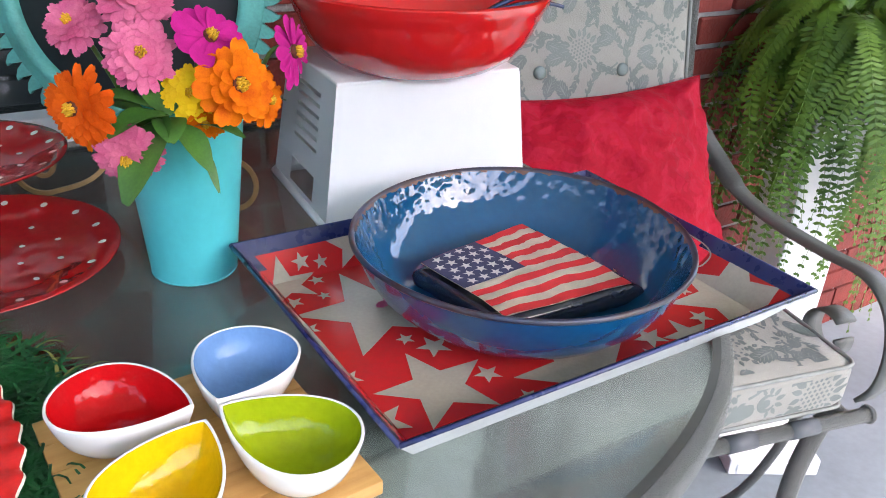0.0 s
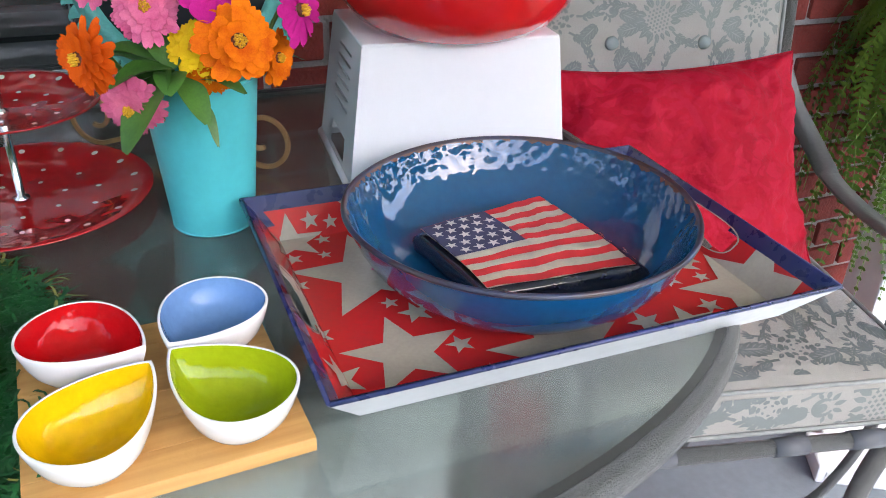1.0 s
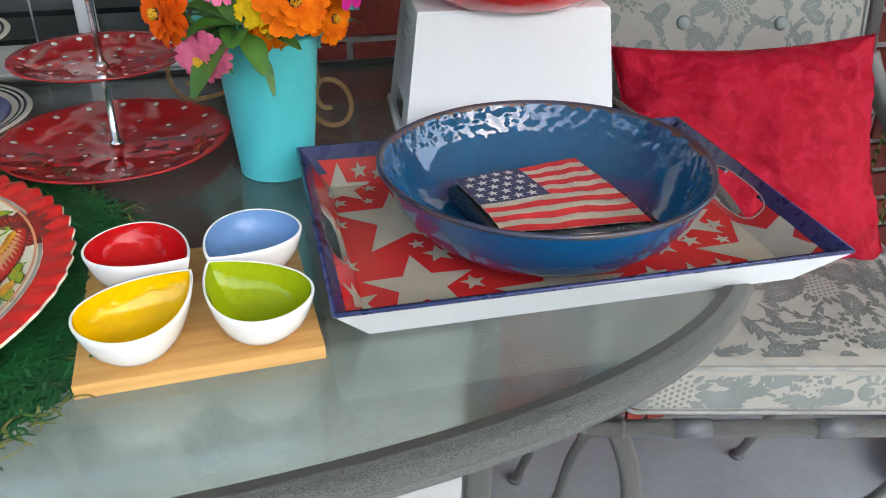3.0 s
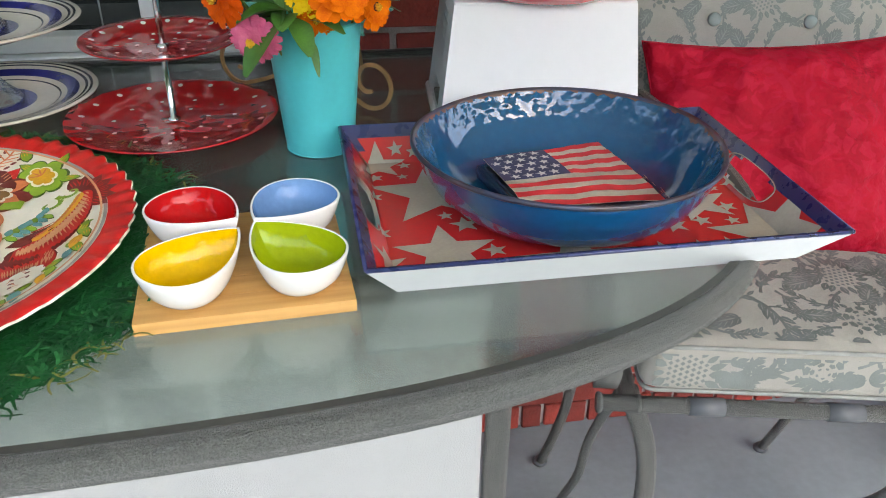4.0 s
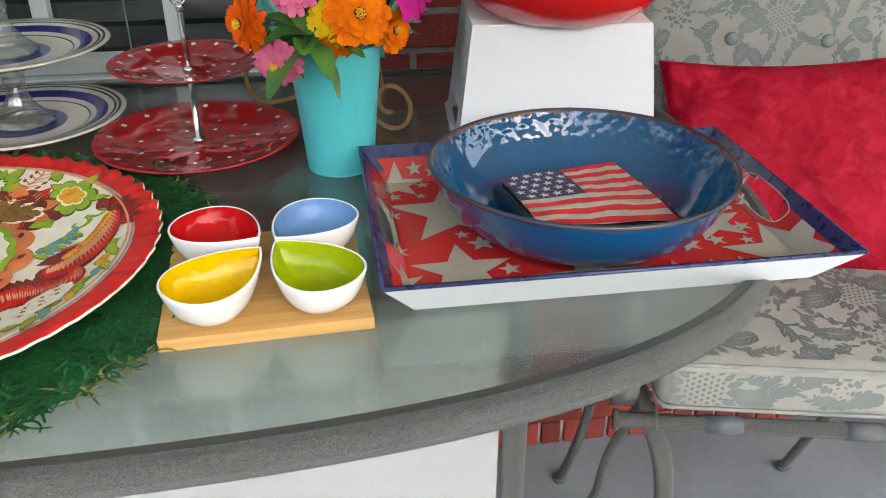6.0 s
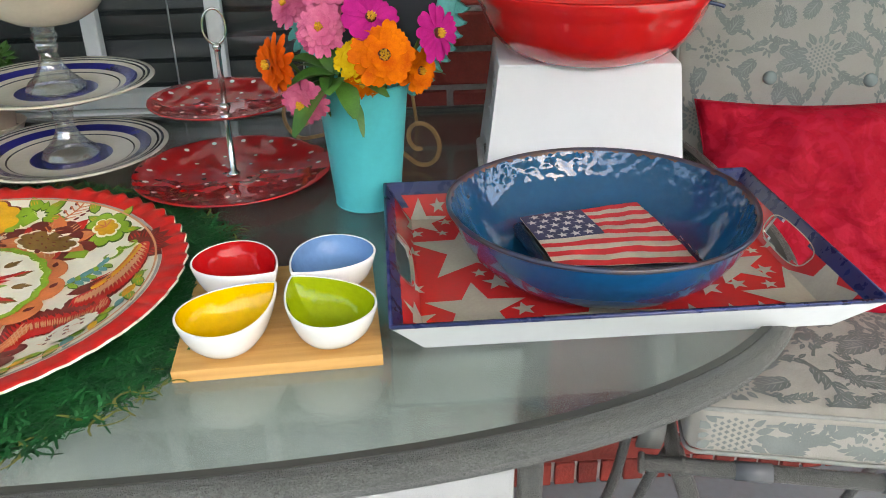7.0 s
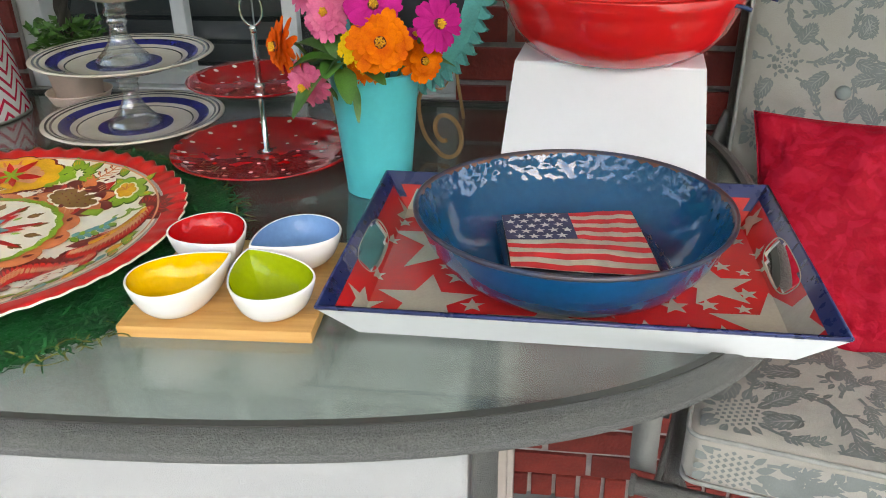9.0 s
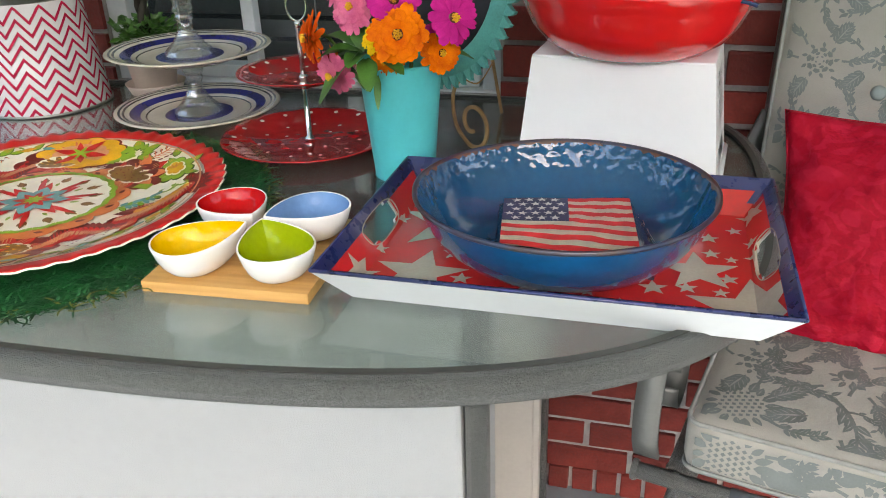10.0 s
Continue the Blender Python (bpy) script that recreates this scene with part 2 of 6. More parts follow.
def brocade(m, pale):
    """Weaves a faint swirling figure of a second sheen into a cloth."""
    nd, ln = m.node_tree.nodes, m.node_tree.links
    p = nd["Principled BSDF"]
    co, no, ramp, mix = nd.new("ShaderNodeTexCoord"), nd.new("ShaderNodeTexNoise"), nd.new("ShaderNodeValToRGB"), nd.new("ShaderNodeMix")
    no.inputs["Scale"].default_value, no.inputs["Detail"].default_value, no.inputs["Distortion"].default_value = 17, 1.5, 2.6
    ramp.color_ramp.elements[0].position, ramp.color_ramp.elements[1].position = 0.5, 0.545
    mix.data_type = "RGBA"
    ln.new(co.outputs["Object"], no.inputs["Vector"])
    ln.new(no.outputs[0], ramp.inputs[0])
    ln.new(ramp.outputs[0], mix.inputs["Factor"])
    old = p.inputs["Base Color"].links[0].from_socket
    ln.new(old, mix.inputs["A"])
    mix.inputs["B"].default_value = (*pale, 1)
    ln.new(mix.outputs["Result"], p.inputs["Base Color"])


brocade(M["pillow"], (0.375, 0.008, 0.028))
M["chevron_white"] = material("white_enamel", (0.66, 0.64, 0.65), 0.25, vary=0.05, scale=10)
M["chevron_red"] = material("crimson_enamel", (0.5, 0.015, 0.06), 0.25, vary=0.15, scale=10)
M["steel"] = material("brushed_steel", (0.4, 0.4, 0.36), 0.3, 0.9, vary=0.2, scale=20)
M["clay"] = material("pale_clay", (0.76, 0.62, 0.52), 0.7, vary=0.12, scale=12, bump=0.1)
M["bark"] = material("dark_twisted_stem", (0.03, 0.027, 0.02), 0.8, vary=0.4, scale=40, bump=0.3)
M["leaf"] = material("leaf_green", (0.07, 0.19, 0.025), 0.45, scale=30, second=(0.025, 0.085, 0.014))
M["fern"] = material("fern_green", (0.13, 0.24, 0.02), 0.55, scale=9, second=(0.03, 0.09, 0.01))
M["stem"] = material("stem_green", (0.08, 0.17, 0.03), 0.5, vary=0.2, scale=30)
for _k, _c, _d in (("pink", (0.78, 0.21, 0.35), (0.58, 0.09, 0.22)), ("magenta", (0.58, 0.02, 0.25), (0.36, 0.008, 0.15)), ("orange", (0.84, 0.21, 0.001), (0.56, 0.075, 0.001)), ("yellow", (0.85, 0.6, 0.012), (0.75, 0.42, 0.01)), ("rust", (0.82, 0.13, 0.006), (0.6, 0.07, 0.004))):
    M["petal_" + _k] = material("petal_" + _k, _c, 0.7, scale=50, second=_d, spec=0.12)
M["disc_dark"] = material("flower_disc", (0.12, 0.03, 0.012), 0.8, vary=0.4, scale=200)
M["pollen"] = material("pollen_yellow", (0.8, 0.45, 0.02), 0.7, vary=0.3, scale=200)
M["black_pot"] = material("black_pot", (0.012, 0.014, 0.02), 0.4, vary=0.3, scale=10)
M["column_white"] = material("white_pedestal", (0.78, 0.77, 0.76), 0.5, vary=0.06, scale=5)
M["flag_red"] = material("flag_red", (0.58, 0.025, 0.03), 0.7, vary=0.3, scale=40)
M["flag_white"] = material("flag_cream", (0.84, 0.79, 0.64), 0.6, vary=0.2, scale=40)
M["flag_blue"] = material("flag_blue", (0.035, 0.04, 0.1), 0.7, vary=0.35, scale=40)
M["wrap"] = material("clear_wrap_navy", (0.015, 0.018, 0.04), 0.15, vary=0.4, scale=20, coat=0.6)
M["ink_white"] = material("printed_white", (0.62, 0.6, 0.56), 0.7, vary=0.1, scale=30)
M["handle_blue"] = material("navy_server", (0.012, 0.03, 0.1), 0.2, vary=0.3, scale=20, coat=0.4)
for _k, _c in (("p_white", (0.8, 0.75, 0.62)), ("p_red", (0.6, 0.017, 0.015)), ("p_maroon", (0.2, 0.025, 0.02)), ("p_orange", (0.68, 0.2, 0.07)), ("p_yellow", (0.78, 0.4, 0.02)), ("p_green", (0.26, 0.42, 0.03)), ("p_teal", (0.12, 0.32, 0.32)), ("p_brown", (0.26, 0.13, 0.03)), ("p_grey", (0.4, 0.36, 0.33)), ("p_olive", (0.07, 0.14, 0.02)), ("p_peach", (0.7, 0.32, 0.16))):
    M[_k] = material("glaze_" + _k[2:] + "_paint", _c, 0.3, vary=0.08 if _k == "p_white" else 0.25, scale=30, coat=0.15)


# ---- mesh helpers ----
def part(name, bm, mat, parent=None, label="", smooth=True):
    """One mesh object out of a bmesh, under a thing or a part."""
    me = bpy.data.meshes.new(name)
    if smooth:
        for f in bm.faces:
            f.smooth = True
    bm.normal_update()
    bm.to_mesh(me)
    bm.free()
    for m in mat if isinstance(mat, (list, tuple)) else [mat]:
        me.materials.append(m)
    ob = new(name, me)
    ob.parent = parent
    if label:
        tagged(ob, label)
    return ob


def thing(name, label, category, m=None, group="", kind=""):
    ob = new(name)
    ob.empty_display_size = 0.05
    ob.matrix_world = m or Matrix()
    return tagged(ob, label, category, group, kind)


def lathe(profile, seg=64, sx=1.0, sy=1.0, slots=None, wave=None):
    """Turns (radius, height) pairs round z; slots: the material of each band; wave: a factor of the radius by angle and band."""
    bm = bmesh.new()
    rings = []
    for k, (r, z) in enumerate(profile):
        ring = []
        for i in range(1 if r < 1e-6 else seg):
            a = 2 * math.pi * i / seg
            f, dz = wave(a, k) if wave else (1, 0)
            ring.append(bm.verts.new((r * f * math.cos(a) * sx, r * f * math.sin(a) * sy, z + dz)))
        rings.append(ring)
    for k in range(len(rings) - 1):
        a, b = rings[k], rings[k + 1]
        for i in range(seg):
            j = (i + 1) % seg
            if len(a) == 1 and len(b) == 1:
                continue
            if len(a) == 1:
                f = bm.faces.new((a[0], b[j], b[i]))
            elif len(b) == 1:
                f = bm.faces.new((a[i], a[j], b[0]))
            else:
                f = bm.faces.new((a[i], a[j], b[j], b[i]))
            if slots:
                f.material_index = slots[k]
    bmesh.ops.recalc_face_normals(bm, faces=bm.faces)
    return bm


def smooth_line(pts, n=6, closed=False):
    """A Catmull-Rom line through points."""
    p = [Vector(q) for q in pts]
    out = []
    m = len(p)
    for i in range(m if closed else m - 1):
        if closed:
            a, b, c, d = p[i - 1], p[i], p[(i + 1) % m], p[(i + 2) % m]
        else:
            a, b, c, d = p[max(i - 1, 0)], p[i], p[i + 1], p[min(i + 2, m - 1)]
        for k in range(n):
            t = k / n
            out.append(0.5 * (2 * b + (c - a) * t + (2 * a - 5 * b + 4 * c - d) * t * t + (3 * b - a - 3 * c + d) * t ** 3))
    if not closed:
        out.append(p[-1])
    return out


def tube(pts, r, seg=10, closed=False, flat=None, up=(0, 0, 1), taper=None, bm=None):
    """A round tube along points, or a flat band of (width along up x way, thickness)."""
    bm = bm or bmesh.new()
    pts = [Vector(q) for q in pts]
    n = len(pts)
    rings, last = [], None
    for i, q in enumerate(pts):
        way = (pts[(i + 1) % n] - pts[i - 1]) if closed else (pts[min(i + 1, n - 1)] - pts[max(i - 1, 0)])
        way.normalize()
        u = Vector(up).normalized()
        if last is not None and abs(way.dot(u)) > 0.9:
            side = (last - way * last.dot(way)).normalized()
        else:
            if abs(way.dot(u)) > 0.98:
                u = Vector((1, 0.1, 0)).normalized()
            side = way.cross(u).normalized()
            if last is not None and side.dot(last) < 0:
                side = -side
        last = side
        top = side.cross(way).normalized()
        rr = r * (taper(i / max(1, n - 1)) if taper else 1)
        ring = []
        if flat:
            w, h = flat[0] / 2, flat[1] / 2
            for sx, sy in ((-w, -h), (w, -h), (w, h), (-w, h)):
                ring.append(bm.verts.new(q + side * sx + top * sy))
        else:
            for k in range(seg):
                a = 2 * math.pi * k / seg
                ring.append(bm.verts.new(q + side * math.cos(a) * rr + top * math.sin(a) * rr))
        rings.append(ring)
    m = len(rings[0])
    for i in range(n if closed else n - 1):
        a, b = rings[i], rings[(i + 1) % n]
        for k in range(m):
            bm.faces.new((a[k], a[(k + 1) % m], b[(k + 1) % m], b[k]))
    if not closed:
        bm.faces.new(rings[0][::-1])
        bm.faces.new(rings[-1])
    bmesh.ops.recalc_face_normals(bm, faces=bm.faces)
    return bm


def box(size, at=(0, 0, 0), bevel=0.0, rot=0.0, bm=None):
    """A box of a size round a centre, with bevelled edges."""
    bm = bm or bmesh.new()
    made = bmesh.ops.create_cube(bm, size=1, matrix=Matrix.Translation(at) @ Matrix.Rotation(radians(rot), 4, "Z") @ Matrix.Diagonal((*size, 1)))
    if bevel:
        es = list({e for v in made["verts"] for e in v.link_edges})
        bmesh.ops.bevel(bm, geom=es, offset=bevel, segments=2, affect="EDGES", profile=0.6)
    return bm


def soft_box(hx, hy, hz, r, cuts=14, puff=0.0, crease=0.0):
    """A stuffed cushion: a rounded box, swollen on its two broad faces."""
    bm = bmesh.new()
    bmesh.ops.create_cube(bm, size=2)
    bmesh.ops.subdivide_edges(bm, edges=bm.edges, cuts=cuts, use_grid_fill=True)
    for v in bm.verts:
        q = Vector((v.co.x * hx, v.co.y * hy, v.co.z * hz))
        c = Vector((max(-hx + r, min(hx - r, q.x)), max(-hy + r, min(hy - r, q.y)), max(-hz + r, min(hz - r, q.z))))
        d = q - c
        if d.length > 1e-9:
            q = c + d.normalized() * r
        s = puff * (1 - (q.x / hx) ** 2) * (1 - (q.y / hy) ** 2)
        s += crease * noise.noise(q * 14)
        q.z += s * max(0, q.z) / hz
        v.co = q
    return bm


def stamp(shapes, place, bm=None, slot=0, axis=(0, 0, 1)):
    """Lays flat outlines (lists of (u, v)) on a surface by place(u, v), each a hair above the last."""
    up = Vector(axis) * 0.00002
    bm = bm or bmesh.new()
    for n, loop in enumerate(shapes):
        lift = up * (n % 16)
        cu = sum(p[0] for p in loop) / len(loop)
        cv = sum(p[1] for p in loop) / len(loop)
        c = bm.verts.new(Vector(place(cu, cv)) + lift)
        vs = [bm.verts.new(Vector(place(u, v)) + lift) for u, v in loop]
        for i in range(len(vs)):
            f = bm.faces.new((c, vs[i], vs[(i + 1) % len(vs)]))
            f.material_index = slot
    return bm


def leaf(u, v, turn, size, wide=0.3, bend=0.0):
    """The outline of a leaf that springs from (u, v)."""
    out = []
    for t, w in ((0, 0), (0.2, 0.75), (0.45, 1), (0.7, 0.72), (1, 0), (0.7, -0.72), (0.45, -1), (0.2, -0.75)):
        x, y = t * size, w * wide * size * 0.5 + bend * size * t * t
        out.append((u + x * math.cos(turn) - y * math.sin(turn), v + x * math.sin(turn) + y * math.cos(turn)))
    return out


def round_(u, v, r, n=10, squash=1.0, turn=0.0):
    out = []
    for i in range(n):
        a = 2 * math.pi * i / n
        x, y = r * math.cos(a), r * math.sin(a) * squash
        out.append((u + x * math.cos(turn) - y * math.sin(turn), v + x * math.sin(turn) + y * math.cos(turn)))
    return out


def star(u, v, r, turn=0.0, inner=0.4):
    return [(u + r * (1 if i % 2 == 0 else inner) * math.cos(turn + math.pi * (i / 5 + 0.5)), v + r * (1 if i % 2 == 0 else inner) * math.sin(turn + math.pi * (i / 5 + 0.5))) for i in range(10)]


def clipped(loop, u0, v0, u1, v1):
    """An outline cut to a rectangle."""
    for axis, lim, keep in ((0, u0, 1), (0, u1, -1), (1, v0, 1), (1, v1, -1)):
        out = []
        for i, p in enumerate(loop):
            q = loop[(i + 1) % len(loop)]
            a, b = (p[axis] - lim) * keep, (q[axis] - lim) * keep
            if a >= 0:
                out.append(p)
            if a * b < 0:
                t = a / (a - b)
                out.append((p[0] + (q[0] - p[0]) * t, p[1] + (q[1] - p[1]) * t))
        loop = out
        if len(loop) < 3:
            return None
    return loop


def band(pts, w0, w1=None):
    """Quads along a flat line, as outlines."""
    out = []
    n = len(pts) - 1
    w1 = w0 if w1 is None else w1
    for i in range(n):
        (a, b), (c, d) = pts[i], pts[i + 1]
        L = math.hypot(c - a, d - b) or 1
        nx, ny = -(d - b) / L, (c - a) / L
        p, q = w0 + (w1 - w0) * i / n, w0 + (w1 - w0) * (i + 1) / n
        out.append([(a + nx * p, b + ny * p), (a - nx * p, b - ny * p), (c - nx * q, d - ny * q), (c + nx * q, d + ny * q)])
    return out


# ---- the porch ----
def setting(name, bm, mat, label, category):
    ob = part(name, bm, mat, None, "", False)
    return tagged(ob, label, category, "", "structure")


WALL_Y = 0.885
WIN = (-0.861, 0.03, 0.945, 2.05)
setting("floor", box((7.0, 4.0, 0.12), (0.3, -1.105, FZ - 0.06)), M["concrete"], "grey painted concrete porch floor with scuffs", "floor")
setting("ground", box((4000, 4000, 0.1), (0, 0, FZ - 0.4)), M["ground"], "green lawn round the porch", "ground")
setting("ceiling", box((7.0, 3.0, 0.1), (0.3, -0.515, 2.6)), M["ceiling"], "pale painted porch ceiling", "ceiling")


def tree_line():
    """Distant woods across the lawn, an uneven ridge of foliage masses, unseen and added to hide the low sky from
    reflections.
    """
    rnd = random.Random(17)
    verts, faces = [], []
    n = 90
    for k in range(n + 1):
        a = radians(180 + 180 * k / n)
        top = 5.2 + 1.6 * noise.noise(Vector((k * 0.21, 3, 0))) + 0.8 * noise.noise(Vector((k * 0.9, 7, 0)))
        for r, z in ((15.0, FZ - 0.4), (14.6, top * 0.5), (15.2, top * 0.85), (16.2, top), (18.0, FZ - 0.4)):
            r += rnd.uniform(-0.4, 0.4)
            verts.append((r * math.cos(a), r * math.sin(a), z))
    for k in range(n):
        for q in range(4):
            b = 5 * k + q
            faces.append((b, b + 5, b + 6, b + 1))
    me = bpy.data.meshes.new("backdrop")
    me.from_pydata(verts, [], faces)
    me.materials.append(M["woods"])
    tagged(new("backdrop", me), "unseen dark green woods beyond the lawn, added to block the low sky", "trees", "", "structure")


tree_line()
wall_north = new("wall_north")
tagged(wall_north, "red brick house wall with grey mortar joints", "wall", "", "structure")
x0, x1, z0, z1 = WIN
for nm, sx, cx, sz, cz in (("mortar_bed", x0 + 3.2, (x0 - 3.2) / 2, 2.55 - FZ, (2.55 + FZ) / 2), ("mortar_bed", 3.8 - x1, (x1 + 3.8) / 2, 2.55 - FZ, (2.55 + FZ) / 2), ("mortar_bed", x1 - x0, (x0 + x1) / 2, z0 - FZ, (z0 + FZ) / 2), ("mortar_bed", x1 - x0, (x0 + x1) / 2, 2.55 - z1, (2.55 + z1) / 2)):
    part(nm, box((sx, 0.14, sz), (cx, WALL_Y + 0.008 + 0.07, cz)), M["mortar"], wall_north, "", False)


def window():
    win = new("window_1")
    win.location = (0, WALL_Y, 0)
    tagged(win, "white framed window with horizontal blinds over a dark room", "window", "", "structure")
    w, h = x1 - x0, z1 - z0
    fr = part("window_frame", box((0.05, 0.07, h), (x0 + 0.027, 0.05, (z0 + z1) / 2), 0.004), M["white_trim"], win, "", False)
    part("window_frame", box((0.04, 0.05, h), (x1 - 0.022, 0.055, (z0 + z1) / 2), 0.004), M["white_trim"], win, "", False)
    part("bottom_rail", box((w - 0.1, 0.045, 0.03), ((x0 + x1) / 2, 0.06, z0 + 0.02), 0.004), M["white_trim"], win, "", False)
    part("top_rail", box((w - 0.1, 0.045, 0.05), ((x0 + x1) / 2, 0.06, z1 - 0.03), 0.004), M["white_trim"], win, "", False)
    part("window_sill", box((w, 0.09, 0.016), ((x0 + x1) / 2, 0.062, z0 - 0.004), 0.004), M["white_trim"], win, "", False)
    for x in (-0.535, -0.305):
        part("mullion", box((0.03, 0.03, h - 0.06), (x, 0.062, (z0 + z1) / 2), 0.004), M["white_trim"], win, "", False)
    for z in (1.38, 1.75):
        part("mullion", box((w - 0.1, 0.024, 0.022), ((x0 + x1) / 2, 0.066, z), 0.003), M["white_trim"], win, "", False)
    b = bmesh.new()
    b.faces.new([b.verts.new((x, 0.085, z)) for x, z in ((x0 + 0.04, z0 + 0.02), (x1 - 0.04, z0 + 0.02), (x1 - 0.04, z1 - 0.02), (x0 + 0.04, z1 - 0.02))])
    p = part("pane", b, M["pane"], win, "", False)
    p.visible_shadow = False
    slat = None
    for i in range(22):
        z = z0 + 0.05 + i * 0.048
        if slat is None:
            b = box((w - 0.1, 0.04, 0.0025))
            bmesh.ops.rotate(b, verts=b.verts, cent=(0, 0, 0), matrix=Matrix.Rotation(radians(52), 3, "X"))
            slat = part("blind_slat", b, M["blind"], win, "", False)
            o = slat
        else:
            o = new("blind_slat", slat.data)
            o.parent = win
        o.location = ((x0 + x1) / 2, 0.13, z)
    for x in (-0.74, -0.40, -0.15):
        part("blind_cord", tube([(x, 0.105, z0 + 0.02), (x, 0.105, z1)], 0.0018, 6), M["white_trim"], win)
    # near-black sheet behind the blinds, its colour standing in for the unlit room's shade
    part("room_backing", box((w + 0.3, 0.02, h + 0.3), ((x0 + x1) / 2, 0.4, (z0 + z1) / 2)), M["room_shade"], win, "", False)


window()


# ---- the table ----
def table():
    t = thing("patio_table", "counter-height patio table with tinted glass top and hammered grey metal rim", "table")
    cx, cy, a, b, n = -0.5, 0.412, 1.0, 0.56, 3.2
    line = []
    for i in range(160):
        th = 2 * math.pi * i / 160
        c, s = math.cos(th), math.sin(th)
        line.append((cx + a * math.copysign(abs(c) ** (2 / n), c), min(cy + b * math.copysign(abs(s) ** (2 / n), s), 0.83)))
    bm = bmesh.new()
    top = [bm.verts.new((x, y, TT)) for x, y in line]
    low = [bm.verts.new((x, y, TT - 0.006)) for x, y in line]
    bm.faces.new(top)
    bm.faces.new(low[::-1])
    for i in range(160):
        bm.faces.new((top[i], low[i], low[(i + 1) % 160], top[(i + 1) % 160]))
    g = part("glass_top", bm, M["table_glass"], t, "tinted green-grey glass top", False)
    g.visible_shadow = False
    prof = [(-0.006, -0.012), (-0.006, 0.001), (-0.003, 0.0036), (0.003, 0.0046), (0.0085, 0.0042), (0.012, 0.0018), (0.014, -0.004), (0.0155, -0.014), (0.013, -0.025), (0.005, -0.029), (-0.005, -0.027)]
    bm = bmesh.new()
    rings = []
    for i in range(160):
        p, q = Vector((*line[i - 1], 0)), Vector((*line[(i + 1) % 160], 0))
        d = (q - p).normalized()
        out = Vector((d.y, -d.x, 0))
        rings.append([bm.verts.new(Vector((*line[i], TT)) + out * r + Vector((0, 0, z))) for r, z in prof])
    for i in range(160):
        for k in range(len(prof)):
            l = (k + 1) % len(prof)
            bm.faces.new((rings[i][k], rings[(i + 1) % 160][k], rings[(i + 1) % 160][l], rings[i][l]))
    bmesh.ops.recalc_face_normals(bm, faces=bm.faces)
    part("rim", bm, M["frame_metal"], t, "hammered grey metal rim")
    # a thin dark strip along the glass paints the shade of the rim's lip
    lip_line = []
    for i in range(160):
        p, q = Vector((*line[i - 1], 0)), Vector((*line[(i + 1) % 160], 0))
        d = (q - p).normalized()
        lip_line.append(Vector((*line[i], TT + 0.0046)) - Vector((d.y, -d.x, 0)) * 0.0045)
    part("gasket", tube(lip_line, 0.005, closed=True, flat=(0.0085, 0.0018)), M["gasket"], t, "dark band round the glass, the rim lip's shade put in as colour", False)
    for x, y in ((0.161, 0.092), (0.161, 0.66), (-1.16, 0.092), (-1.16, 0.66)):
        part("leg", tube([(x, y, TT - 0.03), (x, y, FZ)], 0.016, 14), M["frame_metal"], t)
    for y in (0.092, 0.66):
        part("crossbar", tube([(-1.16, y, TT - 0.03), (0.161, y, TT - 0.03)], 0.012, 10), M["frame_metal"], t)
    return t


table()


def storage_box():
    t = thing("storage_box", "white woven storage box standing under the table", "box", pose(-0.453, 0.192, FZ))
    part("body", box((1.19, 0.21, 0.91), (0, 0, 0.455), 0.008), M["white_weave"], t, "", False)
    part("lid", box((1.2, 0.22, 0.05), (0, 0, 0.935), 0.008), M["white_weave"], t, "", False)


storage_box()
_b = thing("board", "beige painted board leaning upright under the table", "board", pose(0.104, 0.52, FZ))
part("panel", box((0.13, 0.02, 0.85), (0, 0, 0.425), 0.003), M["beige"], _b, "", False)
part("edge_strip", box((0.012, 0.026, 0.85), (0.07, 0, 0.425), 0.003), M["beige"], _b, "", False)


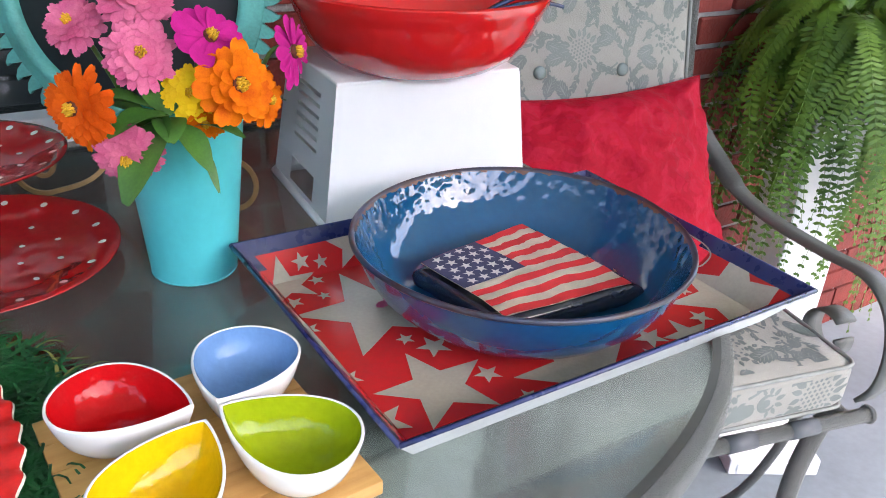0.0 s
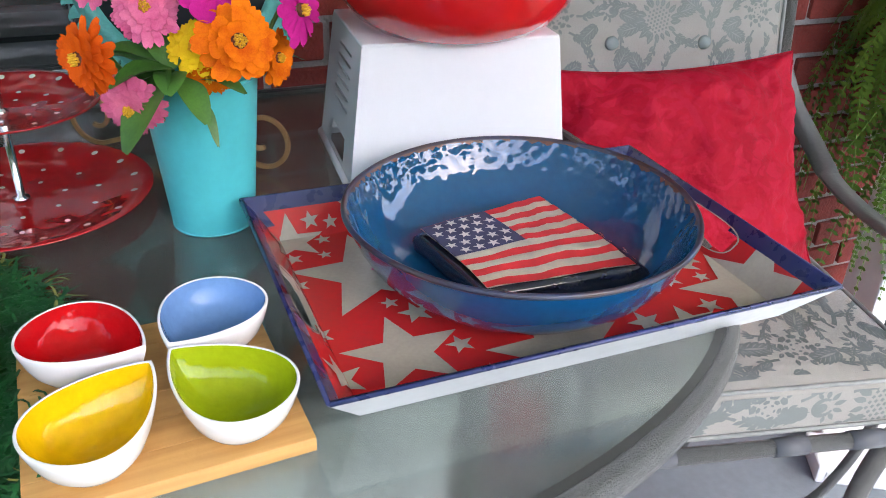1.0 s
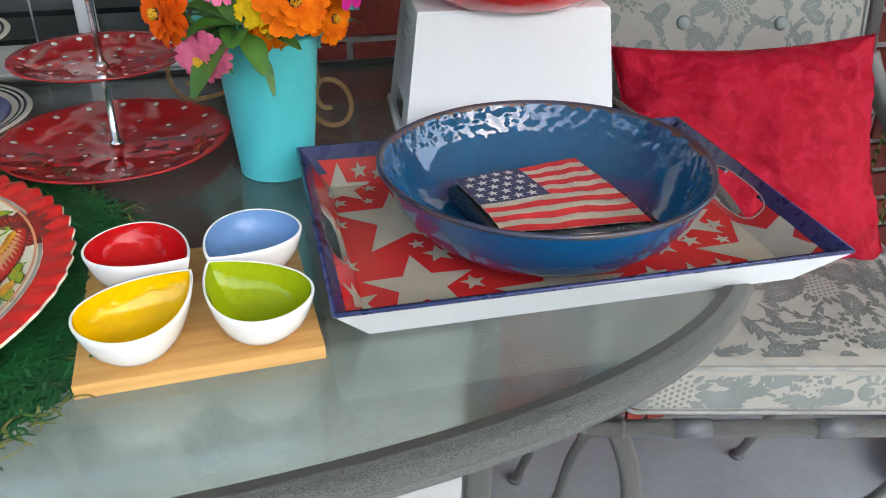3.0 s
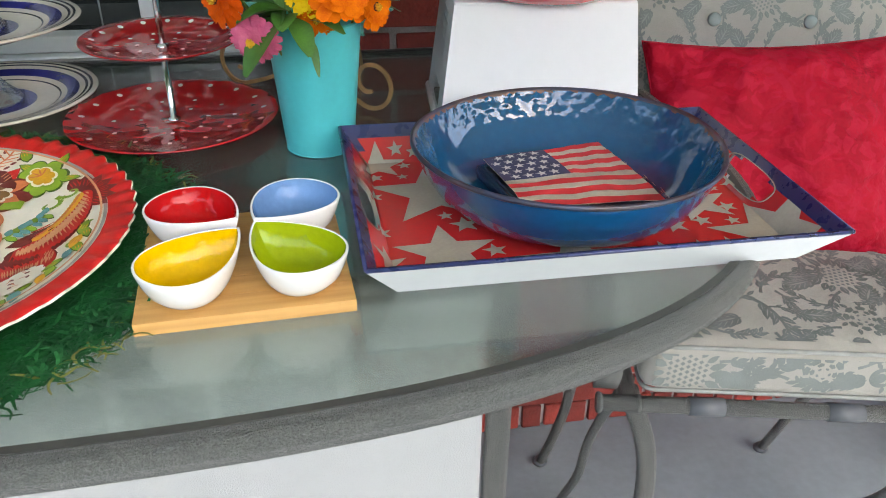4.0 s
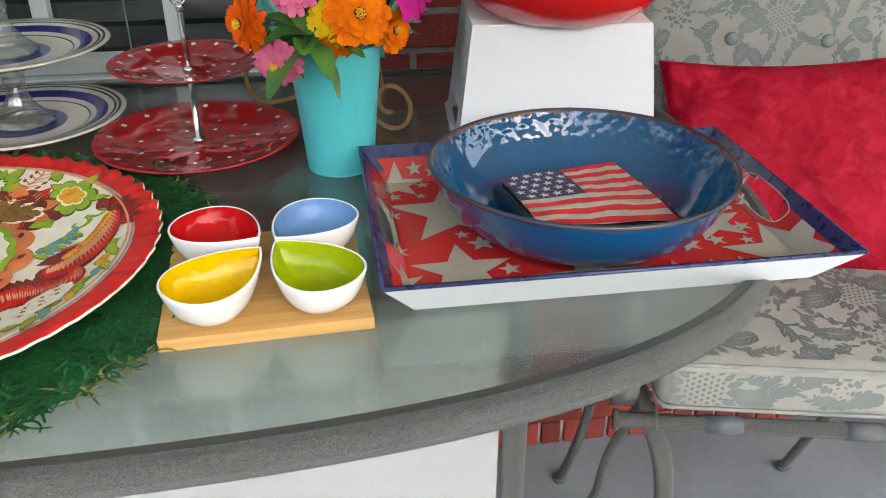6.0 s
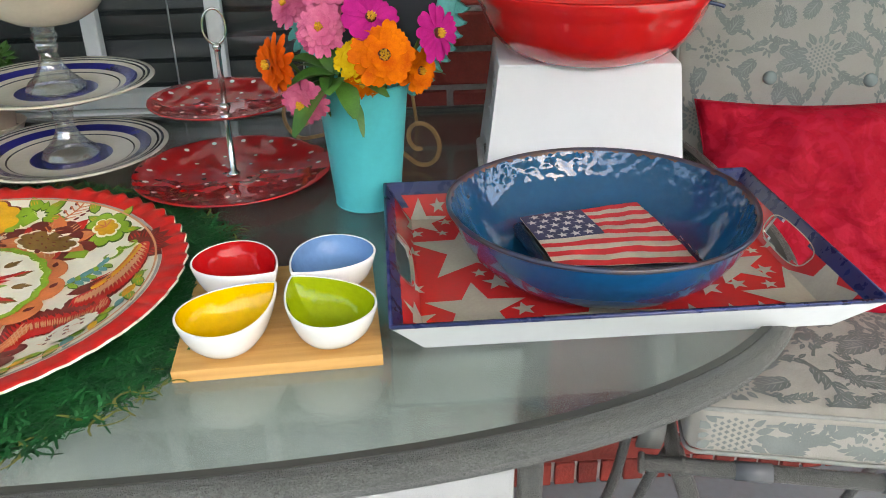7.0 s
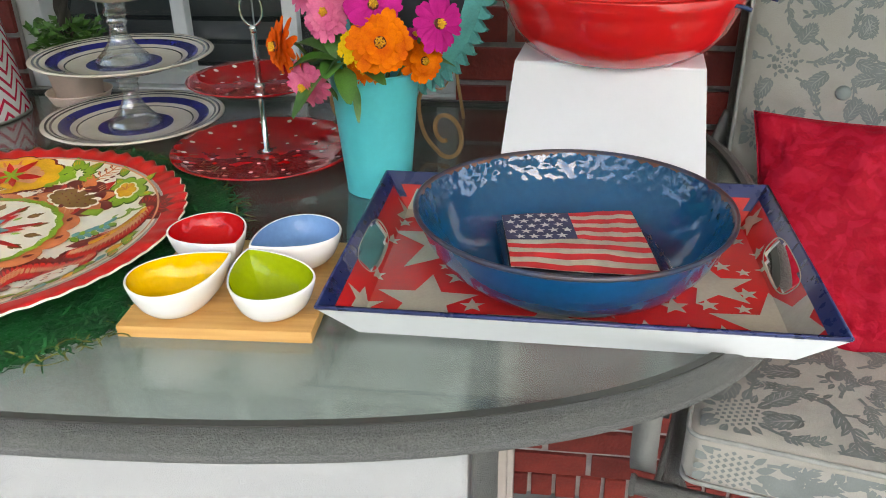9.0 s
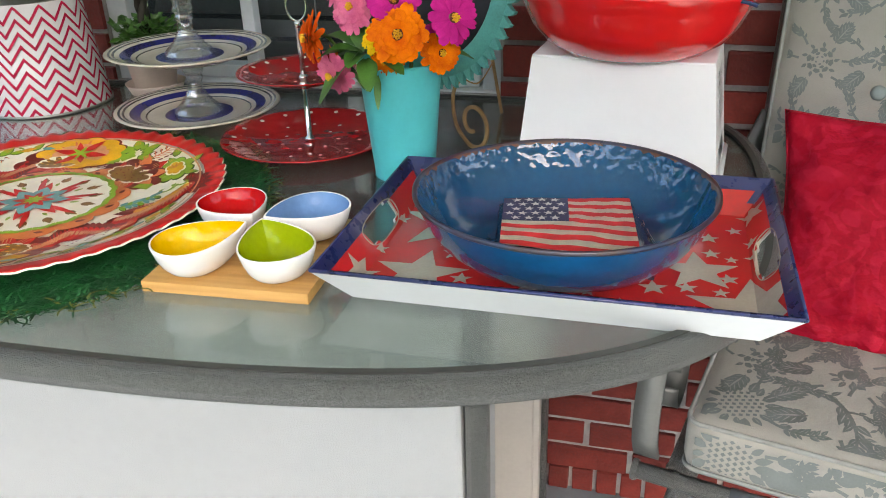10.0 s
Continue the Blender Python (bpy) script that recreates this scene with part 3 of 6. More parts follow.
# ---- star tray ----
def tray():
    W, D, H, inset = 0.498, 0.36, 0.047, 0.034
    t = thing("serving_tray", "rectangular melamine tray, red with cream stars, navy edge", "tray", pose(0, 0, TT))
    part("base", box((W - 2 * inset, D - 2 * inset, 0.005), (W / 2, D / 2, 0.003), 0.001), M["tray_white"], t, "", False)
    part("print", box((W - 2 * inset, D - 2 * inset, 0.0014), (W / 2, D / 2, 0.0064)), M["tray_red"], t, "red printed tray floor", False)
    u0, v0, u1, v1 = inset, inset, W - inset, D - inset
    stars = ((0.0942, 0.0915, 0.0589, 0), (0.1066, 0.2326, 0.0842, 0), (0.0446, 0.3179, 0.0386, 0), (0.2298, 0.0484, 0.0711, 0), (0.4613, 0.0763, 0.0736, 0), (0.3674, 0.0426, 0.0325, 0), (0.4053, 0.159, 0.0487, 0.1), (0.2556, 0.3077, 0.0609, 0.1), (0.1333, 0.351, 0.0304, 0), (0.378, 0.3401, 0.0304, 0.2),
             (0.0701, 0.3441, 0.0112, 0.1), (0.0925, 0.3391, 0.0091, 0), (0.0782, 0.3141, 0.0101, 0), (0.0384, 0.2816, 0.0112, 0.2), (0.072, 0.2809, 0.0081, 0), (0.0312, 0.2287, 0.0122, 0.2), (0.1066, 0.1714, 0.0101, 0), (0.1249, 0.1478, 0.0183, 0.05), (0.1452, 0.0869, 0.0142, 0.1), (0.029, 0.1395, 0.0142, 0.3), (0.0269, 0.0722, 0.0264, 0.2), (0.3256, 0.0597, 0.0193, 0.1), (0.289, 0.0853, 0.0101, 0), (0.1584, 0.0424, 0.0101, 0.1), (0.3062, 0.0388, 0.0101, 0.2),
             (0.4697, 0.2374, 0.0122, 0), (0.4207, 0.2048, 0.0122, 0.1), (0.4431, 0.1926, 0.0091, 0), (0.4379, 0.1438, 0.0132, 0.2), (0.393, 0.1154, 0.0132, 0.1), (0.4287, 0.1106, 0.0101, 0), (0.4021, 0.0626, 0.0142, 0.1), (0.4769, 0.31, 0.0244, 0.1), (0.4747, 0.2002, 0.0183, 0.3), (0.483, 0.3391, 0.0101, 0), (0.3573, 0.1088, 0.0173, 0.1), (0.4493, 0.2735, 0.0112, 0.2), (0.4187, 0.2472, 0.0142, 0))
    up = 0.0205
    bm = bmesh.new()
    lift = 0.0

    def lay(c, rise):
        nonlocal lift
        if not c:
            return
        pts = []
        for q in c:
            if not pts or math.hypot(q[0] - pts[-1][0], q[1] - pts[-1][1]) > 1e-5:
                pts.append(q)
        if len(pts) > 2 and math.hypot(pts[0][0] - pts[-1][0], pts[0][1] - pts[-1][1]) < 1e-5:
            pts.pop()
        if len(pts) > 2:
            lift = (lift + 0.00002) % 0.0006
            bm.faces.new([bm.verts.new((u, v, 0.0078 + rise(u, v) + lift)) for u, v in pts])

    def slope(u, v):
        """The print runs from the floor up the lower part of the sloping sides."""
        d = max(inset - u, u - W + inset, inset - v, v - D + inset, 0)
        return d * H / inset - 0.0005

    def folded(c, f):
        """Turns the part of an outline that lies past the floor's edge up onto the side."""
        def one(q, hi):
            return inset - (inset - q) / f if q < inset else hi + (q - hi) / f if q > hi else q

        return c and [(one(u, W - inset), one(v, D - inset)) for u, v in c]

    for u, v, r, k in stars:
        c = star(u, v, r, k, 0.42)
        f = math.hypot(inset, H) / inset
        lay(clipped(c, u0, v0, u1, v1), lambda u, v: 0)
        a, b = D / 2 - 0.055, D / 2 + 0.055
        for v_0, v_1, su in ((inset, a, up), (a, b, 0.0045), (b, D - inset, up)):
            lay(folded(clipped(c, inset - su * f, v_0, inset, v_1), f), slope)
            lay(folded(clipped(c, W - inset, v_0, W - inset + su * f, v_1), f), slope)
        lay(folded(clipped(c, inset, inset - up * f, W - inset, inset), f), slope)
        lay(folded(clipped(c, inset, D - inset, W - inset, D - inset + up * f), f), slope)
    part("star_print", bm, M["tray_star"], t, "cream star print", False)

    def wall(p, q, pi, qi, slot):
        """One sloping side from the floor's corners p, q to the rim's pi, qi, with a hand slot if asked."""
        p, q, pi, qi = (Vector(c) for c in (p, q, pi, qi))
        inw = Vector((W / 2, D / 2, 0))
        nrm = (q - p).cross(pi - p).normalized()
        if nrm.dot(inw - p) < 0:
            nrm = -nrm

        def at(s, h):
            return (p.lerp(q, s)).lerp(pi.lerp(qi, s), h)

        cols, rows_ = 40, 10
        faces_in, faces_out, prints, strips = bmesh.new(), bmesh.new(), bmesh.new(), bmesh.new()

        def hole(s, h):
            ds, dh = (s - 0.5) / 0.16, (h - 0.5) / 0.27
            return slot and (abs(ds) ** 3 + abs(dh) ** 3) < 1

        for i in range(cols):
            for j in range(rows_):
                s0, s1, h0, h1 = i / cols, (i + 1) / cols, j / rows_, (j + 1) / rows_
                if hole((s0 + s1) / 2, (h0 + h1) / 2):
                    continue
                quad = [(s0, h0), (s1, h0), (s1, h1), (s0, h1)]
                band_navy = h0 >= 0.7 or (s0 < 0.02 or s1 > 0.98) and h0 > 0.35
                tgt = faces_in if band_navy else prints
                tgt.faces.new([tgt.verts.new(at(s, h) + nrm * 0.0035) for s, h in quad])
                faces_out.faces.new([faces_out.verts.new(at(s, h) - nrm * 0.0005) for s, h in quad])
        # thickness round the slot
        if slot:
            for i in range(40):
                a0, a1 = 2 * math.pi * i / 40, 2 * math.pi * (i + 1) / 40
                ring = []
                for a in (a0, a1):
                    c, s = math.cos(a), math.sin(a)
                    ring.append((0.5 + 0.165 * math.copysign(abs(c) ** 0.667, c), 0.5 + 0.3 * math.copysign(abs(s) ** 0.667, s)))
                (sa, ha), (sb, hb) = ring
                vs = [at(sa, ha) - nrm * 0.001, at(sb, hb) - nrm * 0.001, at(sb, hb) + nrm * 0.0042, at(sa, ha) + nrm * 0.0042]
                strips.faces.new([strips.verts.new(x) for x in vs])
                inner = [(0.5 + (x - 0.5) * 1.035, 0.5 + (y - 0.5) * 1.07) for x, y in ring]
                vs = [at(sa, ha) + nrm * 0.0042, at(sb, hb) + nrm * 0.0042, at(*inner[1]) + nrm * 0.0041, at(*inner[0]) + nrm * 0.0041]
                strips.faces.new([strips.verts.new(x) for x in vs])
        for bm in (faces_in, faces_out, prints, strips):
            bmesh.ops.remove_doubles(bm, verts=bm.verts, dist=1e-5)
        part("side_inner", faces_in, M["navy"], t, "navy enamel upper side", False)
        part("side_print", prints, M["tray_red"], t, "", False)
        part("side_outer", faces_out, M["tray_white"], t, "white outer side", False)
        if slot:
            part("handle_slot", strips, M["tray_star"], t, "", False)
        else:
            strips.free()

    b = [(inset, inset, 0.0005), (W - inset, inset, 0.0005), (W - inset, D - inset, 0.0005), (inset, D - inset, 0.0005)]
    r = [(0, 0, H), (W, 0, H), (W, D, H), (0, D, H)]
    for i in range(4):
        wall(b[i], b[(i + 1) % 4], r[i], r[(i + 1) % 4], i in (1, 3))
    lip = [(0.001, 0.001, H), (W - 0.001, 0.001, H), (W - 0.001, D - 0.001, H), (0.001, D - 0.001, H)]
    for i in range(4):
        part("lip", tube([lip[i], lip[(i + 1) % 4]], 0.0022, 8), M["navy"], t)


tray()


# ---- blue bowl and napkins ----
def blue_bowl():
    t = thing("serving_bowl", "large cobalt blue glazed bowl with dimpled inside and worn brown rim", "bowl", pose(0.2466, 0.179, TT + 0.0085))
    k_r, k_y, k_z = 0.975, 0.9675, 0.933
    outer = [(0.0, 0.0), (0.1, 0.0), (0.115, 0.004), (0.137, 0.016), (0.155, 0.034), (0.167, 0.054), (0.1755, 0.074), (0.1795, 0.084)]
    inner = [(0.1755, 0.0855), (0.1715, 0.077), (0.163, 0.058), (0.1515, 0.038), (0.137, 0.022), (0.12, 0.0125), (0.1, 0.0085), (0.07, 0.0078), (0.0, 0.0075)]

    def w(a, k):
        return 1 + 0.004 * math.sin(3 * a + 0.5) + 0.003 * math.sin(5 * a), 0.0012 * math.sin(2 * a)

    def sized(line):
        return [(r * k_r, z * k_z) for r, z in line]

    part("outer_shell", lathe(sized(outer), 96, 1, k_y, wave=w), M["blue_bowl_out"], t, "smooth blue outside")
    part("inside", lathe(sized(inner), 96, 1, k_y, wave=w), M["blue_bowl_in"], t, "dimpled shiny blue inside")
    ring = [(0.1795, 0.083), (0.1818, 0.0855), (0.1815, 0.0885), (0.1792, 0.09), (0.1768, 0.0888), (0.1755, 0.0855)]
    part("rim", lathe(sized(ring), 96, 1, k_y, wave=w), M["blue_rim"], t, "worn brown edge of the bowl")
    wear = []
    rnd = random.Random(5)
    for i in range(60):
        a = rnd.uniform(0, 2 * math.pi)
        wear.append([(a + du * rnd.uniform(0.02, 0.06), dv * rnd.uniform(0.002, 0.0055)) for du, dv in ((-1, 0), (-0.6, 0.7), (0, 1), (0.6, 0.6), (1, 0), (0.4, -0.2), (-0.4, -0.2))])

    def on(u, v):
        r = 0.1757 - max(0, v) * 0.5
        f = w(u, 0)
        return (r * k_r * f[0] * math.cos(u), r * k_r * k_y * f[0] * math.sin(u), (0.0864 - max(0, v)) * k_z + f[1] + 0.0004)

    tagged(part("worn_patch", stamp(wear, on), M["rust"], t), "", "", "", "stuff")


blue_bowl()


def napkins():
    t = thing("napkin_pack", "wrapped skewed stack of paper napkins printed with a striped flag", "napkins", pose(0.254, 0.186, TT + 0.0165))
    h = 0.027
    corners = [Vector(c) for c in ((-0.070, -0.068, 0), (0.089, -0.075, 0), (0.066, 0.085, 0), (-0.089, 0.056, 0))]

    def quad(u, v, z=0.0, grow=0.0):
        """u, v from 0 to 1 over the skewed sheet."""
        u, v = -grow + u * (1 + 2 * grow), -grow + v * (1 + 2 * grow)
        p = corners[0].lerp(corners[1], u).lerp(corners[3].lerp(corners[2], u), v)
        return (p.x, p.y, z)

    def sag(u, v):
        """The loose top sheet: a little higher in the middle and dropping at its free edge."""
        return h + 0.0022 * math.sin(math.pi * u) * math.sin(math.pi * v) - 0.0035 * max(0, 0.25 - v) / 0.25 + 0.0006 * math.sin(11 * u + 5 * v)

    # crinkled wrapper, bulging past the sheets on one side
    bm = bmesh.new()
    n = 20
    rings = []
    for z, g in ((0.0, 0.0), (0.002, 0.03), (0.011, 0.045), (0.018, 0.035), (0.0215, 0.0)):
        ring = []
        for k in range(4 * n):
            side, q = divmod(k, n)
            q /= n
            u, v = ((q, 0), (1, q), (1 - q, 1), (0, 1 - q))[side]
            x, y, _ = quad(u, v, 0, g)
            if side == 1:
                x += 0.022 * math.sin(math.pi * min(1, 0.15 + q)) * (1 - z / 0.03)
            wob = 0.0016 * noise.noise(Vector((x * 90, y * 90, z * 120)))
            ring.append(bm.verts.new((x + wob, y + wob, z + 0.5 * wob)))
        rings.append(ring)
    for p, q in zip(rings, rings[1:]):
        for k in range(4 * n):
            bm.faces.new((p[k], p[(k + 1) % (4 * n)], q[(k + 1) % (4 * n)], q[k]))
    bm.faces.new(rings[-1])
    part("wrapper", bm, M["wrap"], t, "dark navy printed wrapper")
    bm = bmesh.new()
    g = [[bm.verts.new((*quad(i / 24, j / 24)[:2], sag(i / 24, j / 24))) for j in range(25)] for i in range(25)]
    for i in range(24):
        for j in range(24):
            bm.faces.new((g[i][j], g[i + 1][j], g[i + 1][j + 1], g[i][j + 1]))
    bmesh.ops.solidify(bm, geom=bm.faces[:], thickness=0.005)
    part("paper_slab", bm, M["flag_white"], t, "", False)

    def lay(c, up):
        return [(*quad(u, v)[:2], sag(u, v) + up) for u, v in c]

    def sheet(name, shapes, up, mat):
        bm = bmesh.new()
        for c in shapes:
            bm.faces.new([bm.verts.new(p) for p in lay(c, up)])
        bmesh.ops.recalc_face_normals(bm, faces=bm.faces)
        for fc in bm.faces:
            if fc.normal.z < 0:
                fc.normal_flip()
        part(name, bm, mat, t, "", False)

    rnd = random.Random(2)
    reds = []
    for i in range(0, 13, 2):
        v1 = 1 - i / 13
        v0 = v1 - 1 / 13
        u0 = 0.51 if i < 7 else 0.0
        top = [(u0 + (1 - u0) * k / 18, min(1, v1 + 0.007 * math.sin(k * 0.9 + i) + rnd.uniform(-0.005, 0.005))) for k in range(19)]
        low = [(u0 + (1 - u0) * k / 18, max(0, v0 + 0.007 * math.sin(k * 0.9 + i + 1) + rnd.uniform(-0.005, 0.005))) for k in range(19)]
        reds += [[low[k], low[k + 1], top[k + 1], top[k]] for k in range(18)]
    sheet("red_stripes", reds, 0.0006, M["flag_red"])
    e = 6 / 13
    sheet("blue_canton", [[(0.51 * a / 8, e + (1 - e) * b / 8), (0.51 * (a + 1) / 8, e + (1 - e) * b / 8), (0.51 * (a + 1) / 8, e + (1 - e) * (b + 1) / 8), (0.51 * a / 8, e + (1 - e) * (b + 1) / 8)] for a in range(8) for b in range(8)], 0.0008, M["flag_blue"])
    st = []
    for r in range(5):
        for c in range(4 if r % 2 == 0 else 5):
            st.append([(0.055 + (c + (0.5 if r % 2 == 0 else 0)) * 0.1 + du / 0.165, 0.94 - r * 0.105 + dv / 0.14) for du, dv in star(0, 0, 0.0072, rnd.uniform(-0.2, 0.2))])
    sheet("star_print", st, 0.0013, M["ink_white"])
    side = []
    for k in range(11):
        y, z = -0.062 + k * 0.0125, 0.007 + (k % 3) * 0.0045
        side.append([(x_, y_) for x_, y_ in star(y, z, 0.0042, k)])
    bm = bmesh.new()
    for c in side:
        pts = []
        for y, z in c:
            q = (y + 0.075) / 0.16
            x = corners[1].lerp(corners[2], q).x + 0.0075 + 0.022 * math.sin(math.pi * min(1, 0.15 + q)) * (1 - z / 0.03)
            pts.append((x + 0.002, y, z))
        bm.faces.new([bm.verts.new(p) for p in pts])
    part("star_print", bm, M["ink_white"], t, "", False)


napkins()


# ---- white stool with the red bowl ----
def stool():
    t = thing("step_stool", "white plastic step stool with slotted sides", "stool", pose(0.157, 0.4427, TT, 0, 0, -5))
    w, d, h, f = 0.25, 0.175, 0.1812, 0.019
    bm = bmesh.new()

    def quad(bm, *c):
        bm.faces.new([bm.verts.new(x) for x in c])

    part("top", box((w, d, 0.006), (w / 2 + 0.008, d / 2, h - 0.003), 0.0025), M["white_plastic"], t)
    o = 0.008
    T4 = [(o, 0), (o + w, 0), (o + w, d), (o, d)]
    B4 = [(o - f, -f * 0.6), (o + w + f, -f * 0.6), (o + w + f, d + f), (o - f, d + f)]
    names = ("front_side", "end_side", "back_side", "end_side")
    for i in range(4):
        p, q = Vector((*T4[i], h - 0.004)), Vector((*T4[(i + 1) % 4], h - 0.004))
        r, s = Vector((*B4[i], 0.006)), Vector((*B4[(i + 1) % 4], 0.006))
        nrm = (q - p).cross(r - p).normalized()
        if nrm.dot(Vector((w / 2, d / 2, h / 2)) - p) > 0:
            nrm = -nrm
        bm = bmesh.new()
        cols, rows_ = 15, 24
        holes = i in (1, 3)
        for a in range(cols):
            for b in range(rows_):
                s0, s1, h0, h1 = a / cols, (a + 1) / cols, b / rows_, (b + 1) / rows_
                if holes and 4 <= a <= 10 and (18 <= b <= 22 or b in (3, 5, 7, 9, 11, 13)):
                    continue
                for off in (0, -0.003):
                    bm.faces.new([bm.verts.new(p.lerp(q, x).lerp(r.lerp(s, x), y) + nrm * off) for x, y in ((s0, h0), (s1, h0), (s1, h1), (s0, h1))])
        bmesh.ops.remove_doubles(bm, verts=bm.verts, dist=1e-5)
        part(names[i], bm, M["white_plastic"], t, "", False)
    ring = [Vector((*b, 0.004)) for b in B4]
    for i in range(4):
        part("foot_flange", tube([ring[i], ring[(i + 1) % 4]], 0.0058, 10), M["white_plastic"], t)


stool()


def red_bowl(m, s, label):
    t = thing("serving_bowl", label, "bowl", m)
    outer = [(0.0, 0.0), (0.092, 0.0), (0.1, 0.003), (0.121, 0.017), (0.139, 0.04), (0.15, 0.065), (0.1535, 0.074), (0.158, 0.079), (0.162, 0.09), (0.1625, 0.093)]
    inner = [(0.1625, 0.093), (0.16, 0.0955), (0.157, 0.093), (0.15, 0.076), (0.134, 0.045), (0.114, 0.022), (0.09, 0.008), (0.0, 0.006)]
    part("outer_shell", lathe([(r * s, z) for r, z in outer], 96, 1, 0.9), M["red_glaze"], t)
    part("inside", lathe([(r * s, z) for r, z in inner], 96, 1, 0.9), M["red_glaze"], t)


red_bowl(pose(0.301, 0.488, TT + 0.1825, 0, 0, -5), 1.03, "large glossy red bowl on the white stool")


def server(m, kind):
    t = thing(kind, "navy blue salad " + ("spoon" if kind == "serving_spoon" else "fork") + " resting in the red bowl", "utensil", m, "salad servers")
    pts = smooth_line([(0.0, 0, -0.036), (0.05, 0, -0.016), (0.1, 0, 0.002), (0.15, 0, 0.004), (0.175, 0, -0.002)], 6)
    bm = tube(pts, 0.004, flat=(0.0085, 0.0042), taper=None)
    part("handle", bm, M["handle_blue"], t)
    head = lathe([(0.0, -0.008), (0.5, -0.006), (0.85, 0.0), (1.0, 0.006), (0.85, 0.003), (0.5, -0.003), (0.0, -0.005)], 20)
    bmesh.ops.scale(head, vec=(0.036, 0.022, 1), verts=head.verts)
    bmesh.ops.translate(head, vec=(-0.03, 0, -0.042), verts=head.verts)
    part("head", head, M["handle_blue"], t)


server(Matrix.Translation((0.318, 0.462, TT + 0.256)) @ pose(0, 0, 0, 0, -4, -10), "serving_spoon")
server(Matrix.Translation((0.284, 0.44, TT + 0.253)) @ pose(0, 0, 0, 0, -3, -14), "serving_fork")


# ---- turquoise vase with zinnias ----
VX, VY = -0.0227, 0.415


def vase():
    t = thing("bucket_vase", "tapered turquoise painted tin bucket used as a flower vase", "vase", pose(VX, VY, TT))
    prof = [(0.0, 0.004), (0.0432, 0.004), (0.0443, 0.0), (0.0458, 0.004), (0.0612, 0.17), (0.0622, 0.173), (0.0602, 0.175), (0.0588, 0.172), (0.0442, 0.01), (0.0, 0.009)]
    part("body", lathe(prof, 64, wave=lambda a, k: (1 + 0.006 * math.sin(4 * a + k), 0)), M["turquoise_tin"], t)
    part("top_bead", lathe([(0.061 + 0.002 * math.cos(q), 0.174 + 0.002 * math.sin(q)) for q in [i * math.pi / 4 for i in range(9)]], 64), M["turquoise_tin"], t)
    part("base_seam", lathe([(0.0448 + 0.0014 * math.cos(q), 0.0018 + 0.0014 * math.sin(q)) for q in [i * math.pi / 4 for i in range(9)]], 48), M["turquoise_tin"], t)


vase()


def petals(n_rows, r, per, cup, rnd, wide):
    """Rows of bent petals round z, the outer ones flatter."""
    bm = bmesh.new()
    for k in range(n_rows):
        f = 1 - 0.66 * k / max(1, n_rows)
        for i in range(max(6, int(per * (1 - 0.35 * k / n_rows)))):
            a = 2 * math.pi * (i + 0.5 * (k % 2) + rnd.uniform(-0.2, 0.2)) / max(6, int(per * (1 - 0.35 * k / n_rows)))
            L, wd = r * f * rnd.uniform(0.88, 1.08), r * wide * (0.6 + 0.4 * f) * rnd.uniform(0.85, 1.1)
            el = cup * (0.1 + 1.1 * k / n_rows) + rnd.uniform(-0.12, 0.12)
            drop = rnd.uniform(0.05, 0.25)
            rows_ = []
            for t, w in ((0.12, 0.3), (0.35, 0.68), (0.62, 0.96), (0.84, 1.0), (0.96, 0.72), (1.01, 0.34)):
                z = t * L * math.sin(el) - drop * L * t * t + k * r * 0.06
                c = 0.12 * wd
                row = []
                for side in (-1, 0, 1):
                    x = (t - (0.05 if t > 1 and not side else 0)) * L * math.cos(el)
                    y = side * w * wd * 0.5
                    zz = z + (c if side else 0)
                    row.append(bm.verts.new((x * math.cos(a) - y * math.sin(a), x * math.sin(a) + y * math.cos(a), zz)))
                rows_.append(row)
            for p, q in zip(rows_, rows_[1:]):
                for s in (0, 1):
                    bm.faces.new((p[s], q[s], q[s + 1], p[s + 1]))
    return bm


